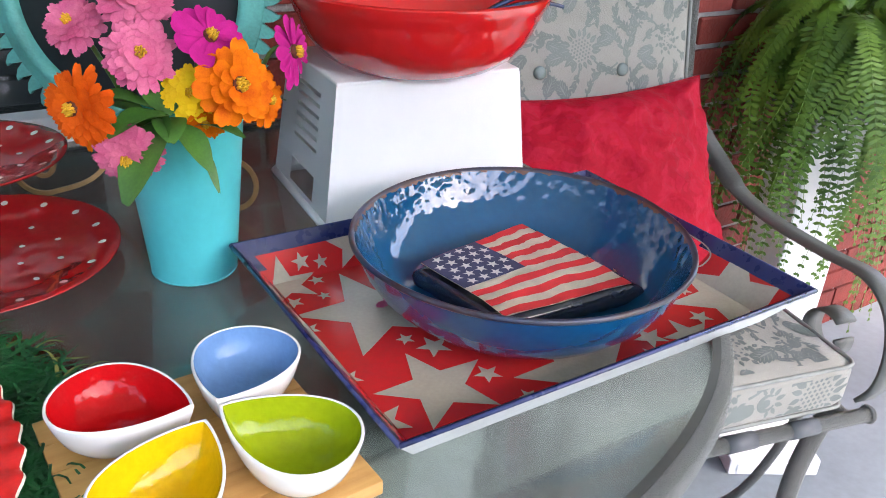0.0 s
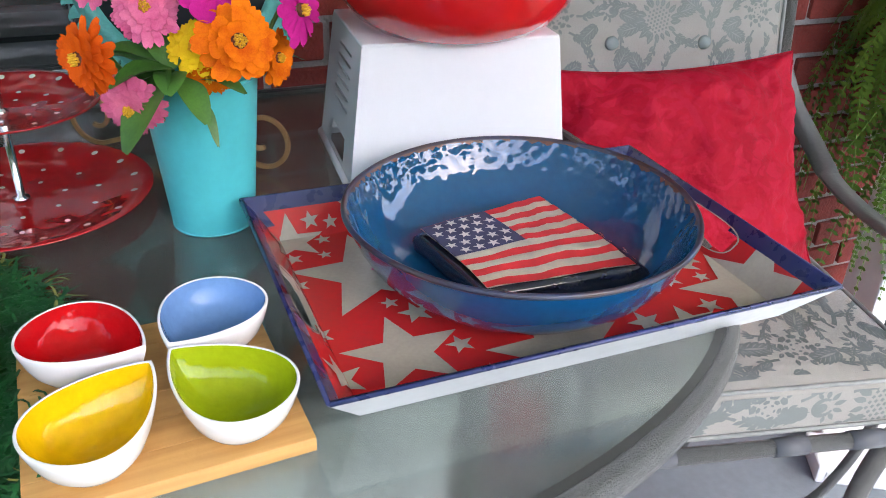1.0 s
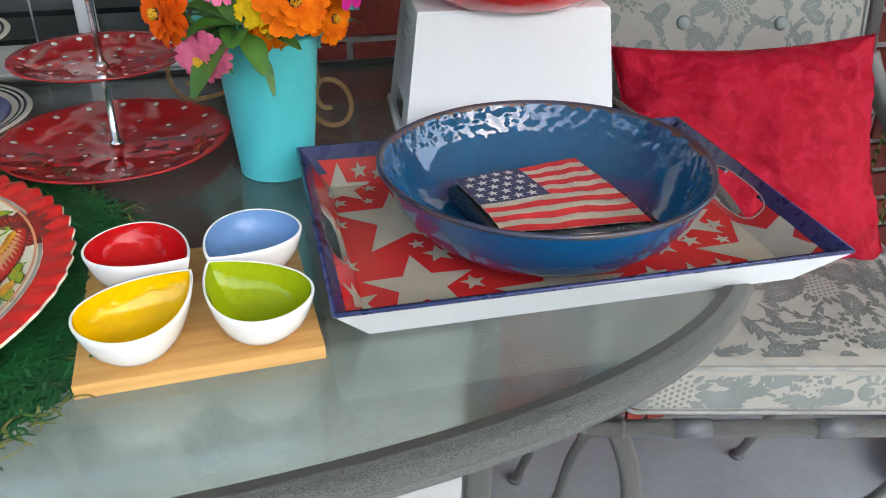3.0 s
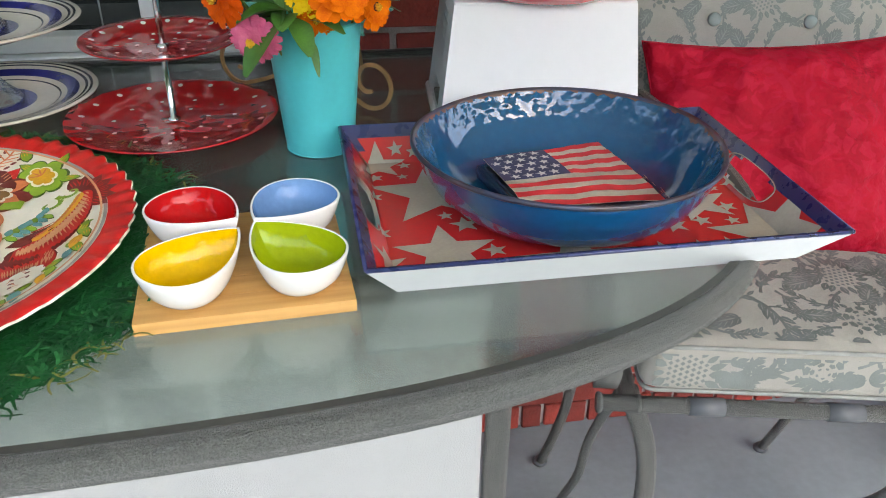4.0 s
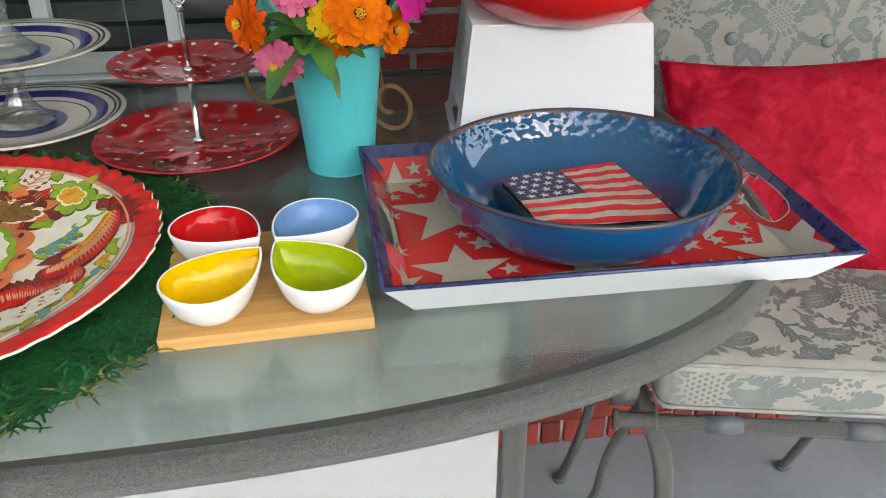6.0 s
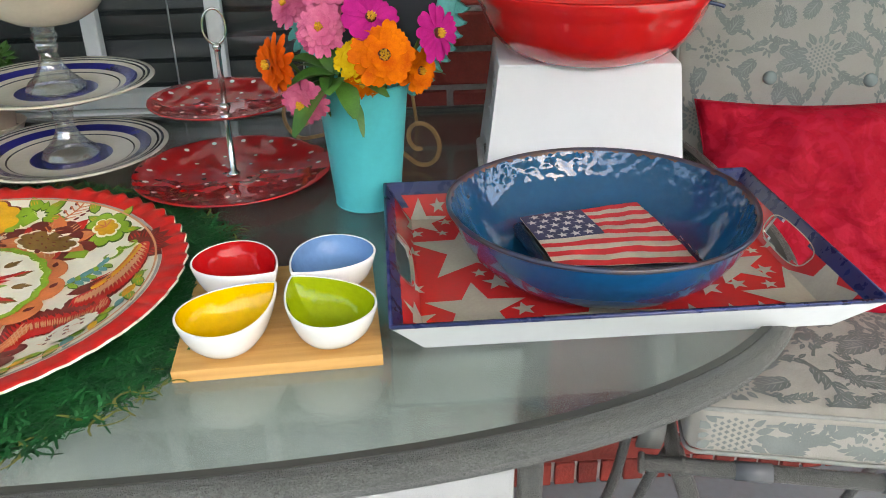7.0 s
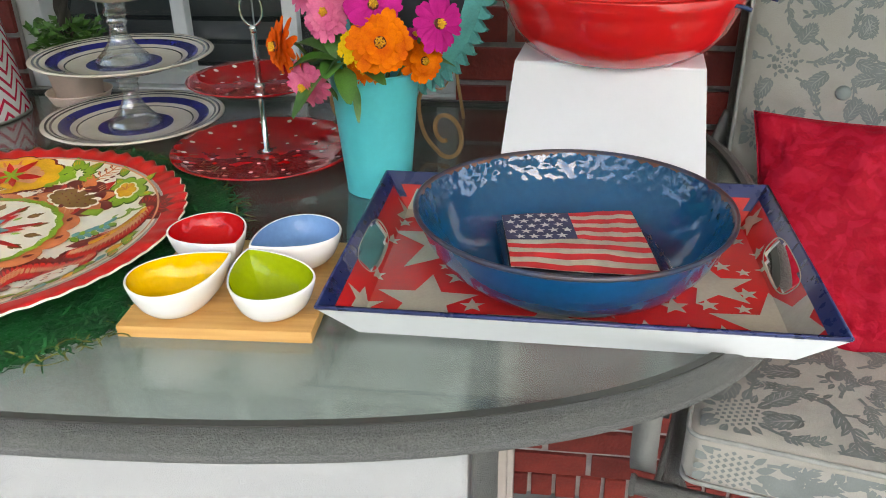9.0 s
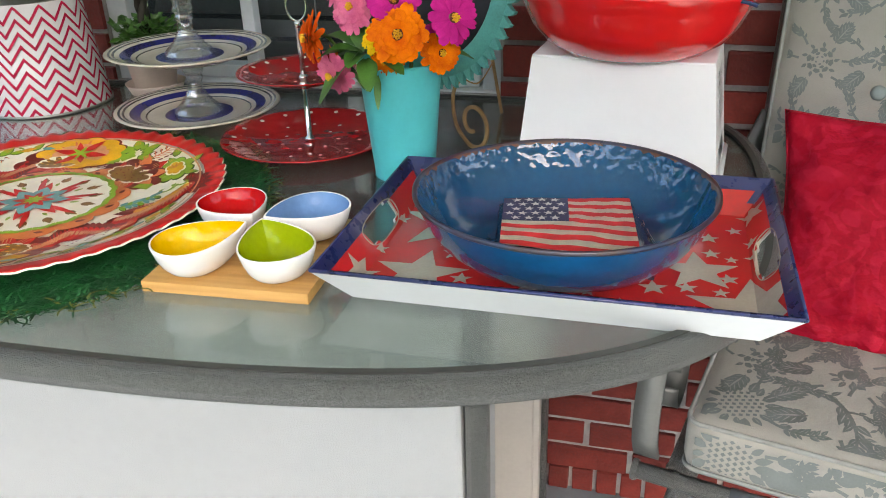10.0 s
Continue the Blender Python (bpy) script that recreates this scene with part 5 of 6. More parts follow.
        # lower paisley with a pale berried field
        for k in range(26):
            f = k / 25
            px, py, pa = polar(0.172 + 0.02 * math.sin(2 * math.pi * f), -14 - 34 * f, base)
            lay["p_maroon"].append(leaf(px, py, pa + 2.0 + 1.2 * f, 0.052 * (0.5 + 0.6 * math.sin(math.pi * f)), 0.5))
            lay["p_red"].append(leaf(px, py, pa + 1.8 + 1.2 * f, 0.037 * (0.5 + 0.6 * math.sin(math.pi * f)), 0.42))
        lay["p_white"].append(blob(*polar(0.182, -31, base)[:2], 0.034, 12, 0.1, 0, 0.5, radians(55) + base))
        for k in range(9):
            px, py, pa = polar(0.176 + 0.006 * (k % 3), -23 - 2.1 * k, base)
            lay["p_maroon+"].append(round_(px, py, 0.0028, 7, 0.65, pa + k))
            lay["p_orange+"].append(leaf(px, py, pa + 2 + k, 0.009, 0.14))
        # leaves and golden scrolls along the outer line
        for k in range(16):
            px, py, pa = polar(0.2, 4 - 4.2 * k, base)
            key = ("p_green", "p_green", "p_yellow", "p_green", "p_teal")[k % 5]
            lay[key].append(leaf(px, py, pa - 1.57 + rnd.uniform(-0.5, 0.5), rnd.uniform(0.018, 0.03), 0.45, 0.15))
            if k % 3 == 0:
                curl(px - 0.004, py, pa, 0.009, -1, "p_green", 0.002)
        # second red blossom
        x, y, a = polar(0.15, -64, base)
        lay["p_maroon"].append(blob(x, y, 0.064, 9, 0.2, 0.3, 0.75, a + 1.57))
        for k in range(9):
            g = 2 * math.pi * k / 9
            lay["p_red"].append(leaf(x + 0.01 * math.cos(g), y + 0.01 * math.sin(g), g, 0.038, 0.55))
        lay["p_white"].append(blob(x, y, 0.033, 11, 0.12, 0, 0.66, a + 1.57))
        lay["p_brown"].append(blob(x, y, 0.0295, 9, 0.1, 0, 0.64, a + 1.57))
        for k in range(14):
            g, q = k * 2.4, 0.025 * math.sqrt((k + 0.5) / 14)
            lay["p_yellow+"].append(leaf(x + q * math.cos(g), y + q * 0.7 * math.sin(g), a + 1.2, 0.006, 0.42))
        # berries between the golden blossom and the medallion
        for k in range(12):
            px, py, pa = polar(0.132 + 0.007 * (k % 2), 84 + 2.6 * k, base)
            lay["p_maroon"].append(round_(px, py, 0.003, 7, 0.6, pa + k))
            lay["p_orange+"].append(leaf(px, py, pa + 3.0, 0.01, 0.14))
    words = {"p_white": "cream", "p_red": "red", "p_maroon": "maroon", "p_orange": "orange", "p_yellow": "yellow", "p_green": "green", "p_teal": "teal", "p_brown": "brown", "p_grey": "grey", "p_olive": "dark green", "p_peach": "peach"}
    # dark outlines behind the leaves, and light veins along the petals
    for c in lay["p_green"]:
        cu, cv = sum(p[0] for p in c) / len(c), sum(p[1] for p in c) / len(c)
        if len(c) == 8:
            lay["p_olive"].append([(cu + (u - cu) * 1.16, cv + (v - cv) * 1.16) for u, v in c])
    for key, vein in (("p_red", "p_peach"), ("p_yellow", "p_orange"), ("p_green", "p_yellow"), ("p_maroon", "p_red"), ("p_orange", "p_peach")):
        for c in lay[key][:]:
            if len(c) == 8:
                (u, v), (x, y) = c[0], c[4]
                if math.hypot(x - u, y - v) > 0.022:
                    for q in (-0.16, 0.02, 0.2):
                        nx, ny = -(y - v) * q * 0.6, (x - u) * q * 0.6
                        lay[vein].append(leaf(u + (x - u) * 0.35 + nx, v + (y - v) * 0.35 + ny, math.atan2(y - v, x - u), math.hypot(x - u, y - v) * 0.4, 0.1))
    for k, key in enumerate(("p_grey", "p_olive", "p_maroon", "p_green", "p_red", "p_yellow", "p_teal", "p_orange", "p_peach", "p_white", "p_brown", "p_maroon+", "p_yellow+", "p_orange+", "p_red+", "p_green+")):
        up = 0.0005 + 0.00028 * k

        def on(u, v, up=up):
            return (u, v, h(math.hypot(u, v)) + up)

        ob = part("painted_pattern", stamp([c for c in lay[key] if c], on), M[key.strip("+")], t, "painted " + words[key.strip("+")] + " flowers and leaves", False)
        tagged(ob, "", "", "", "stuff")
    # small inner rosette parts over the cream middle
    top = []
    for key, f, nn, wide, up in (("p_red", 1.1, 8, 0.3, 0.0052), ("p_teal", 0.8, 8, 0.55, 0.0056), ("p_red", 0.5, 8, 0.35, 0.006), ("p_green", 0.25, 8, 0.4, 0.0064)):
        sh = [leaf(0, 0, 0.3 + 2 * math.pi * i / nn, 0.058 * f, wide) for i in range(nn)]
        part("medallion_petals", stamp(sh, lambda u, v, up=up: (u, v, 0.004 + up)), M[key], t, "", False)


platter()


# ---- two-tier polka dot stand ----
def tier_stand():
    t = thing("tiered_stand", "two-tier red polka dot plate stand with a chrome rod and ring", "cake stand", pose(-0.2266, 0.5223, TT))

    def plate(z, R, name):
        s = R / 0.148
        prof = [(0.0, 0.0), (0.08 * s, 0.0), (0.085 * s, 0.003), (0.105 * s, 0.009), (0.135 * s, 0.0205), (0.147 * s, 0.0255), (0.148 * s, 0.0275), (0.146 * s, 0.0285), (0.132 * s, 0.0235), (0.1 * s, 0.012), (0.088 * s, 0.0065), (0.0, 0.006)]
        p = part(name, lathe([(r, z + q * 0.64) for r, q in prof], 80, wave=lambda a, k: (1 + 0.004 * math.sin(5 * a), 0)), M["red_plate"], t, "glossy red ceramic plate with white dots")
        sh = []
        for rr, n, d in ((0.127, 17, 0.0046), (0.085, 11, 0.0036), (0.048, 7, 0.0034)):
            for i in range(n):
                a = 2 * math.pi * (i + 0.3) / n
                sh.append(round_(rr * s * math.cos(a), rr * s * math.sin(a), d * (0.8 + 0.2 * s), 10, 0.85, a))

        def on(u, v):
            r = math.hypot(u, v) / s
            q = 0.0065 if r < 0.088 else 0.0065 + (0.012 - 0.0065) * (r - 0.088) / 0.012 if r < 0.1 else 0.012 + (0.0235 - 0.012) * (r - 0.1) / 0.032 if r < 0.132 else 0.0235 + 0.005 * (r - 0.132) / 0.014
            return (u, v, z + q * 0.64 + 0.0009)

        for c in sh:
            part("dot", stamp([c], on), M["dot"], p, "", False)

    plate(0.001, 0.1488, "lower_plate")
    plate(0.1105, 0.1083, "upper_plate")
    part("rod", lathe([(0.0, 0.007), (0.009, 0.007), (0.009, 0.01), (0.0045, 0.013), (0.0045, 0.108), (0.0045, 0.192), (0.005, 0.196), (0.0065, 0.2), (0.005, 0.205), (0.0, 0.206)], 16), M["chrome"], t, "chrome centre rod")
    part("collar", lathe([(0.0048, 0.11), (0.0085, 0.111), (0.0085, 0.116), (0.0048, 0.119)], 16), M["chrome"], t)
    part("collar", lathe([(0.0048, 0.094), (0.008, 0.095), (0.008, 0.1), (0.0048, 0.103)], 16), M["chrome"], t)
    part("ring", tube([(0.0155 * math.cos(a), 0.004 * math.cos(a), 0.229 + 0.0245 * math.sin(a)) for a in [2 * math.pi * i / 32 for i in range(32)]], 0.0019, 8, True, up=(0.2, 1, 0)), M["chrome"], t, "chrome ring handle")


tier_stand()


# ---- striped plate tower on glass candlesticks ----
def plate_tower():
    t = thing("plate_tower", "cream plates with cobalt bands stacked on glass candlesticks", "cake stand", pose(-0.5035, 0.637, TT, 0, 0, 0))

    def plate(z, R, name):
        prof = [(0.0, 0.0), (0.09, 0.0), (0.095, 0.002), (0.13, 0.013), (0.15, 0.018), (0.154, 0.0205), (0.152, 0.022), (0.146, 0.0215), (0.142, 0.0208), (0.1385, 0.02), (0.1345, 0.0191), (0.13, 0.018), (0.1255, 0.0169), (0.107, 0.0113), (0.098, 0.0085), (0.0955, 0.0075), (0.091, 0.0062), (0.063, 0.0055), (0.04, 0.0055), (0.0, 0.0055)]
        slots = [0, 0, 0, 0, 0, 0, 0, 2, 0, 2, 0, 0, 1, 0, 2, 0, 0, 1, 0]
        s = R / 0.154
        part(name, lathe([(r * s, q + z) for r, q in prof], 96, slots=slots), [M["cream"], M["cobalt"], M["dark_line"]], t, "cream stoneware plate with cobalt blue bands")

    def stick(z, h, name):
        f = h / 0.105
        prof = [(0.0, 0.0), (0.045, 0.0), (0.046, 0.004), (0.041, 0.012), (0.03, 0.022), (0.021, 0.034), (0.0155, 0.046), (0.0135, 0.06), (0.0165, 0.066), (0.0165, 0.07), (0.0145, 0.074), (0.0195, 0.08), (0.0195, 0.085), (0.016, 0.09), (0.0175, 0.097), (0.02, 0.105), (0.0, 0.105)]
        part(name, lathe([(r, z + q * f) for r, q in prof], 12), M["crystal"], t, "clear pressed glass candlestick", False)

    plate(0.001, 0.154, "lower_plate")
    stick(0.0068, 0.103, "candlestick")
    plate(0.11, 0.15, "upper_plate")
    stick(0.1158, 0.105, "candlestick")
    bowl = [(r * 1.1, z) for r, z in ((0.0, 0.221), (0.045, 0.221), (0.05, 0.223), (0.074, 0.236), (0.088, 0.254), (0.096, 0.272), (0.1005, 0.274), (0.1, 0.2765), (0.094, 0.2745), (0.086, 0.257), (0.071, 0.2395), (0.0, 0.2275))]
    bowl = [(r * 0.89, z) for r, z in bowl]
    top = lathe(bowl, 72, slots=[0, 0, 0, 0, 0, 0, 0, 0, 1, 1, 0])
    bmesh.ops.translate(top, vec=(0.012, 0, 0), verts=top.verts)
    part("top_bowl", top, [M["cream"], M["cobalt"]], t, "cream bowl with a cobalt inside band")


plate_tower()


# ---- chevron ice bucket ----
def chevron_bucket():
    t = thing("ice_bucket", "white bucket with crimson chevrons, steel rim and clear lid", "bucket", pose(-0.862, 0.668, TT))
    r0, r1, h = 0.118, 0.098, 0.21
    part("body", lathe([(0.0, 0.0), (r0, 0.0), (r0 + 0.001, 0.004), (r1, h), (r1 - 0.004, h), (0.0, h - 0.002)], 72), M["chevron_white"], t)
    nz, rows_ = 14, 9
    for k in range(rows_):
        bm = bmesh.new()
        sh = []
        for i in range(nz * 2):
            a0, a1 = math.pi * i / nz, math.pi * (i + 1) / nz
            z0_, z1_ = (0.006, 0.036) if i % 2 == 0 else (0.036, 0.006)
            b, w = k * 0.0238 - 0.024, 0.0082
            n = 4
            for m in range(n):
                f, g = m / n, (m + 1) / n
                sh.append([(a0 + (a1 - a0) * f, b + z0_ + (z1_ - z0_) * f), (a0 + (a1 - a0) * g, b + z0_ + (z1_ - z0_) * g), (a0 + (a1 - a0) * g, b + w + z0_ + (z1_ - z0_) * g), (a0 + (a1 - a0) * f, b + w + z0_ + (z1_ - z0_) * f)])

        def on(u, v):
            v = max(0.002, min(h - 0.002, v))
            r = r0 + (r1 - r0) * v / h + 0.002
            return (r * math.cos(u), r * math.sin(u), v)

        part("chevron_band", stamp(sh, on, bm), M["chevron_red"], t, "", False)
    part("steel_rim", lathe([(r1, h), (r1 + 0.012, h + 0.024), (r1 + 0.014, h + 0.026), (r1 + 0.011, h + 0.027), (r1 - 0.002, h + 0.004)], 64), M["steel"], t, "flared brushed steel rim")
    part("base_ring", lathe([(r0, 0.0), (r0 + 0.003, 0.001), (r0 + 0.003, 0.005), (r0, 0.006)], 64), M["steel"], t)
    part("clear_lid", lathe([(0.09, h + 0.012), (0.088, h + 0.02), (0.082, h + 0.1), (0.076, h + 0.115), (0.0, h + 0.12)], 48), M["clear_glass"], t, "clear acrylic lid")


chevron_bucket()


# ---- topiary pot ----
def topiary():
    t = thing("potted_topiary", "small twisted-stem topiary in a pale clay pot and saucer", "potted plant", pose(-0.69, 0.785, TT))
    part("saucer", lathe([(0.0, 0.0), (0.052, 0.0), (0.06, 0.018), (0.062, 0.02), (0.059, 0.02), (0.05, 0.005), (0.0, 0.005)], 48), M["clay"], t)
    part("pot", lathe([(0.0, 0.006), (0.042, 0.006), (0.054, 0.085), (0.057, 0.086), (0.0575, 0.098), (0.054, 0.099), (0.05, 0.088), (0.0, 0.085)], 48), M["clay"], t)
    for k in range(3):
        pts = [(0.007 * math.cos(z * 60 + k * 2.1), 0.007 * math.sin(z * 60 + k * 2.1), 0.08 + z) for z in [i * 0.012 for i in range(24)]]
        part("stem", tube(pts, 0.0075, 7), M["bark"], t)
    rnd = random.Random(3)
    verts, faces = [], []
    for i in range(420):
        low = i < 210
        a, el = rnd.uniform(0, 6.283), rnd.uniform(-0.3, 1.2)
        r = rnd.uniform(0.01, 0.06) if low else rnd.uniform(0.04, 0.085)
        c = Vector((r * math.cos(a), r * math.sin(a), 0.1 + rnd.uniform(0, 0.045))) if low else Vector((r * math.cos(a) * math.cos(el), r * math.sin(a) * math.cos(el), 0.375 + r * math.sin(el)))
        d = Vector((math.cos(a + rnd.uniform(-1, 1)), math.sin(a + rnd.uniform(-1, 1)), rnd.uniform(-0.2, 0.9))).normalized()
        s = d.cross(Vector((rnd.uniform(-1, 1), rnd.uniform(-1, 1), 1))).normalized()
        n = s.cross(d)
        L, w = rnd.uniform(0.016, 0.028), rnd.uniform(0.006, 0.011)
        k = len(verts)
        verts += [c, c + d * L * 0.5 + s * w + n * 0.002, c + d * L, c + d * L * 0.5 - s * w + n * 0.002, c + d * L * 0.5 - n * 0.002]
        faces += [(k, k + 1, k + 4), (k + 1, k + 2, k + 4), (k + 2, k + 3, k + 4), (k + 3, k, k + 4)]
    me = bpy.data.meshes.new("leaves")
    me.from_pydata([tuple(v) for v in verts], [], faces)
    me.materials.append(M["leaf"])
    ob = new("leaves", me)
    ob.parent = t
    tagged(ob, "", "", "", "stuff")


topiary()


# ---- chalkboard on its gold easel ----
EAS = Matrix.Translation((-0.018, 0.628, TT)) @ pose(0, 0, 0, 0, 0, -37)


def chalkboard():
    t = thing("chalkboard", "round chalkboard with a weathered turquoise scalloped frame, on an easel", "chalkboard", EAS @ Matrix.Translation((0.002, 0.008, 0.262)) @ pose(0, 0, 0, 80, 0, 0) @ Matrix.Scale(1.13, 4))
    part("slate", lathe([(0.0, -0.004), (0.122, -0.004), (0.122, 0.002), (0.0, 0.002)], 64), M["chalk"], t, "black slate face")
    part("frame_ring", lathe([(0.118, 0.0), (0.119, 0.008), (0.124, 0.013), (0.131, 0.012), (0.136, 0.007), (0.143, 0.006), (0.146, 0.001), (0.145, -0.006), (0.118, -0.006)], 96), M["turquoise_frame"], t, "turquoise moulded ring")
    n = 56
    first = None
    for i in range(n):
        a = 2 * math.pi * i / n
        if first is None:
            bm = bmesh.new()
            out = [(0.0, -0.0075), (0.006, -0.0078), (0.014, -0.006), (0.021, -0.001), (0.0225, 0.003), (0.018, 0.0025), (0.012, 0.005), (0.005, 0.0068), (0.0, 0.0068)]
            f = [bm.verts.new((0.14 + x, y, 0.0035 - 4.5 * x * x)) for x, y in out]
            g = [bm.verts.new((0.14 + x, y, -0.004)) for x, y in out]
            bm.faces.new(f)
            bm.faces.new(g[::-1])
            for k in range(len(out)):
                j = (k + 1) % len(out)
                bm.faces.new((f[k], g[k], g[j], f[j]))
            bmesh.ops.recalc_face_normals(bm, faces=bm.faces)
            first = part("scallop", bm, M["turquoise_frame"], t, "", False)
            o = first
        else:
            o = new("scallop", first.data)
            o.parent = t
        o.rotation_euler = (0, 0, a)


chalkboard()


def easel():
    t = thing("easel", "antique gold wire easel with scrolled feet", "easel", EAS)

    def scroll(s, at):
        pts = []
        for i in range(34):
            f = i / 33
            a = -0.5 * math.pi - 0.3 + f * 2 * math.pi * 1.08
            r = 0.038 * (1 - 0.72 * f ** 1.6)
            pts.append((at[0] + s * r * math.cos(a), at[1], at[2] + r * math.sin(a)))
        return pts

    for s in (-1, 1):
        sc = scroll(s, (s * 0.122, -0.035, 0.046))
        lead = smooth_line([(s * 0.03, 0.02, 0.1), (s * 0.028, 0.0, 0.07), (s * 0.06, -0.02, 0.028), sc[0]], 5)
        part("scroll_foot", tube(lead + sc[1:], 0.0032, 8, up=(0, 1, 0), flat=(0.006, 0.0035)), M["gold"], t, "scrolled gold foot", False)
        c = [(s * 0.036 + s * 0.012 * math.cos(a), 0.005, 0.105 + 0.012 * math.sin(a)) for a in [i * 0.35 for i in range(14)]]
        part("curl", tube(c, 0.0024, 8, up=(0, 1, 0)), M["gold"], t)
        part("side_bar", tube(smooth_line([(s * 0.03, 0.02, 0.1), (s * 0.03, 0.045, 0.2), (s * 0.012, 0.07, 0.33)], 5), 0.003, 8), M["gold"], t)
        part("rest_hook", tube(smooth_line([(s * 0.03, 0.02, 0.1), (s * 0.03, -0.01, 0.102), (s * 0.03, -0.016, 0.118)], 4), 0.0028, 8), M["gold"], t)
    part("turquoise_curl", tube([(0.062 + 0.013 * math.cos(a), -0.01, 0.118 + 0.014 * math.sin(a)) for a in [0.6 + i * 0.4 for i in range(12)]], 0.0045, 8, up=(0, 1, 0)), M["turquoise_frame"], t, "weathered turquoise curl")
    part("cross_bar", tube([(-0.03, 0.02, 0.1), (0.03, 0.02, 0.1)], 0.003, 8), M["gold"], t)
    part("back_leg", tube(smooth_line([(0, 0.07, 0.32), (0, 0.11, 0.12), (0, 0.135, 0.002)], 5), 0.003, 8), M["gold"], t)
    part("chain", tube(smooth_line([(0.01, 0.02, 0.1), (0.02, 0.06, 0.075), (0.004, 0.11, 0.1)], 6), 0.0014, 6), M["gold"], t)


easel()


# ---- chair ----
CHAIR = pose(0.43, 0.248, 0, 0, 0, -12.9)


def damask(rnd, u0, v0, u1, v1, rows_=3, cols=3, grow=1.0):
    """Curving branches with leaves, fruit, blossoms and a pineapple as flat outlines over a rectangle."""
    sh = []

    def add(c):
        c = clipped(c, u0, v0, u1, v1)
        if c:
            sh.append(c)

    def fronds(x, y, a, n, size):
        """A broad serrated leaf of many narrow lobes."""
        for k in range(n):
            s = (k + 0.5) / n
            px, py = x + math.cos(a) * size * s, y + math.sin(a) * size * s
            for q in (-1, 1):
                add(leaf(px, py, a + q * (1.05 - 0.5 * s), size * 0.5 * math.sin(math.pi * (0.2 + 0.75 * s)), 0.5, -q * 0.15))
        add(leaf(x, y, a, size * 1.15, 0.22))

    def fruit(x, y, r, a):
        """A round fruit with a pale crescent and a fan of sepals."""
        for k in range(14):
            t0, t1 = a + 0.6 + k * 0.36, a + 0.6 + (k + 1) * 0.36
            w = r * (0.2 + 0.35 * math.sin(math.pi * (k + 0.5) / 14))
            add([(x + r * math.cos(t0), y + r * math.sin(t0)), (x + r * math.cos(t1), y + r * math.sin(t1)), (x + (r - w) * math.cos(t1), y + (r - w) * math.sin(t1)), (x + (r - w) * math.cos(t0), y + (r - w) * math.sin(t0))])
        add(round_(x - 0.1 * r * math.cos(a), y - 0.1 * r * math.sin(a), r * 0.5, 12))
        for k in range(-3, 4):
            g = a + k * 0.5
            add(leaf(x + r * 0.95 * math.cos(g), y + r * 0.95 * math.sin(g), g + 0.15 * k, r * (1.1 - 0.1 * abs(k)), 0.5))

    def pineapple(x, y, r, a):
        """A lattice of small cells within a ruff of leaves."""
        ca, sa = math.cos(a), math.sin(a)
        for i in range(-3, 4):
            for j in range(-3, 4):
                px, py = (i + 0.5 * (j % 2)) * r * 0.3, j * r * 0.27
                if math.hypot(px, py * 0.95) < r * 0.93:
                    qx, qy = x + px * ca - py * sa, y + px * sa + py * ca
                    add([(qx + r * 0.115 * math.cos(a + k * 1.571), qy + r * 0.115 * math.sin(a + k * 1.571)) for k in range(4)])
        for k in range(17):
            g = a + 2 * math.pi * k / 17
            add(leaf(x + r * math.cos(g), y + r * math.sin(g), g + rnd.uniform(-0.25, 0.25), r * rnd.uniform(0.55, 1.1), 0.5, 0.12))

    def rose(x, y, r):
        for f, n in ((1.0, 8), (0.66, 6), (0.36, 5)):
            for k in range(n):
                g = 2 * math.pi * k / n + f * 3
                add([(x + r * f * q * math.cos(g + w), y + r * f * q * math.sin(g + w)) for q, w in ((0.98, -0.3), (1.08, 0), (0.98, 0.3), (0.74, 0.26), (0.7, 0), (0.74, -0.26))])
        for k in range(9):
            g = 2 * math.pi * k / 9
            add(leaf(x + r * 1.05 * math.cos(g), y + r * 1.05 * math.sin(g), g + 0.4, r * 0.5, 0.55))

    def branch(x, y, a, L, w, depth):
        """A bent tapering twig with pairs of leaves, and side twigs."""
        bend = rnd.choice((-1, 1)) * rnd.uniform(0.5, 1.0)
        pts = [(x, y)]
        for k in range(9):
            g = a + bend * (k / 8 - 0.3)
            pts.append((pts[-1][0] + math.cos(g) * L / 9, pts[-1][1] + math.sin(g) * L / 9))
        for c in band(pts, w, w * 0.4):
            add(c)
        for k in range(2, 10):
            g = a + bend * (k / 8 - 0.3)
            for q in (-1, 1):
                if rnd.random() < 0.8:
                    add(leaf(*pts[k], g + q * rnd.uniform(0.6, 1.1), L * rnd.uniform(0.16, 0.26), 0.46, -q * 0.2))
            if depth and k in (3, 6):
                branch(*pts[k], g + rnd.choice((-1, 1)) * 0.9, L * 0.55, w * 0.6, depth - 1)
        return pts[-1], a + bend * 0.7

    du, dv = (u1 - u0) / cols, (v1 - v0) / rows_
    q = min(du, dv) * grow
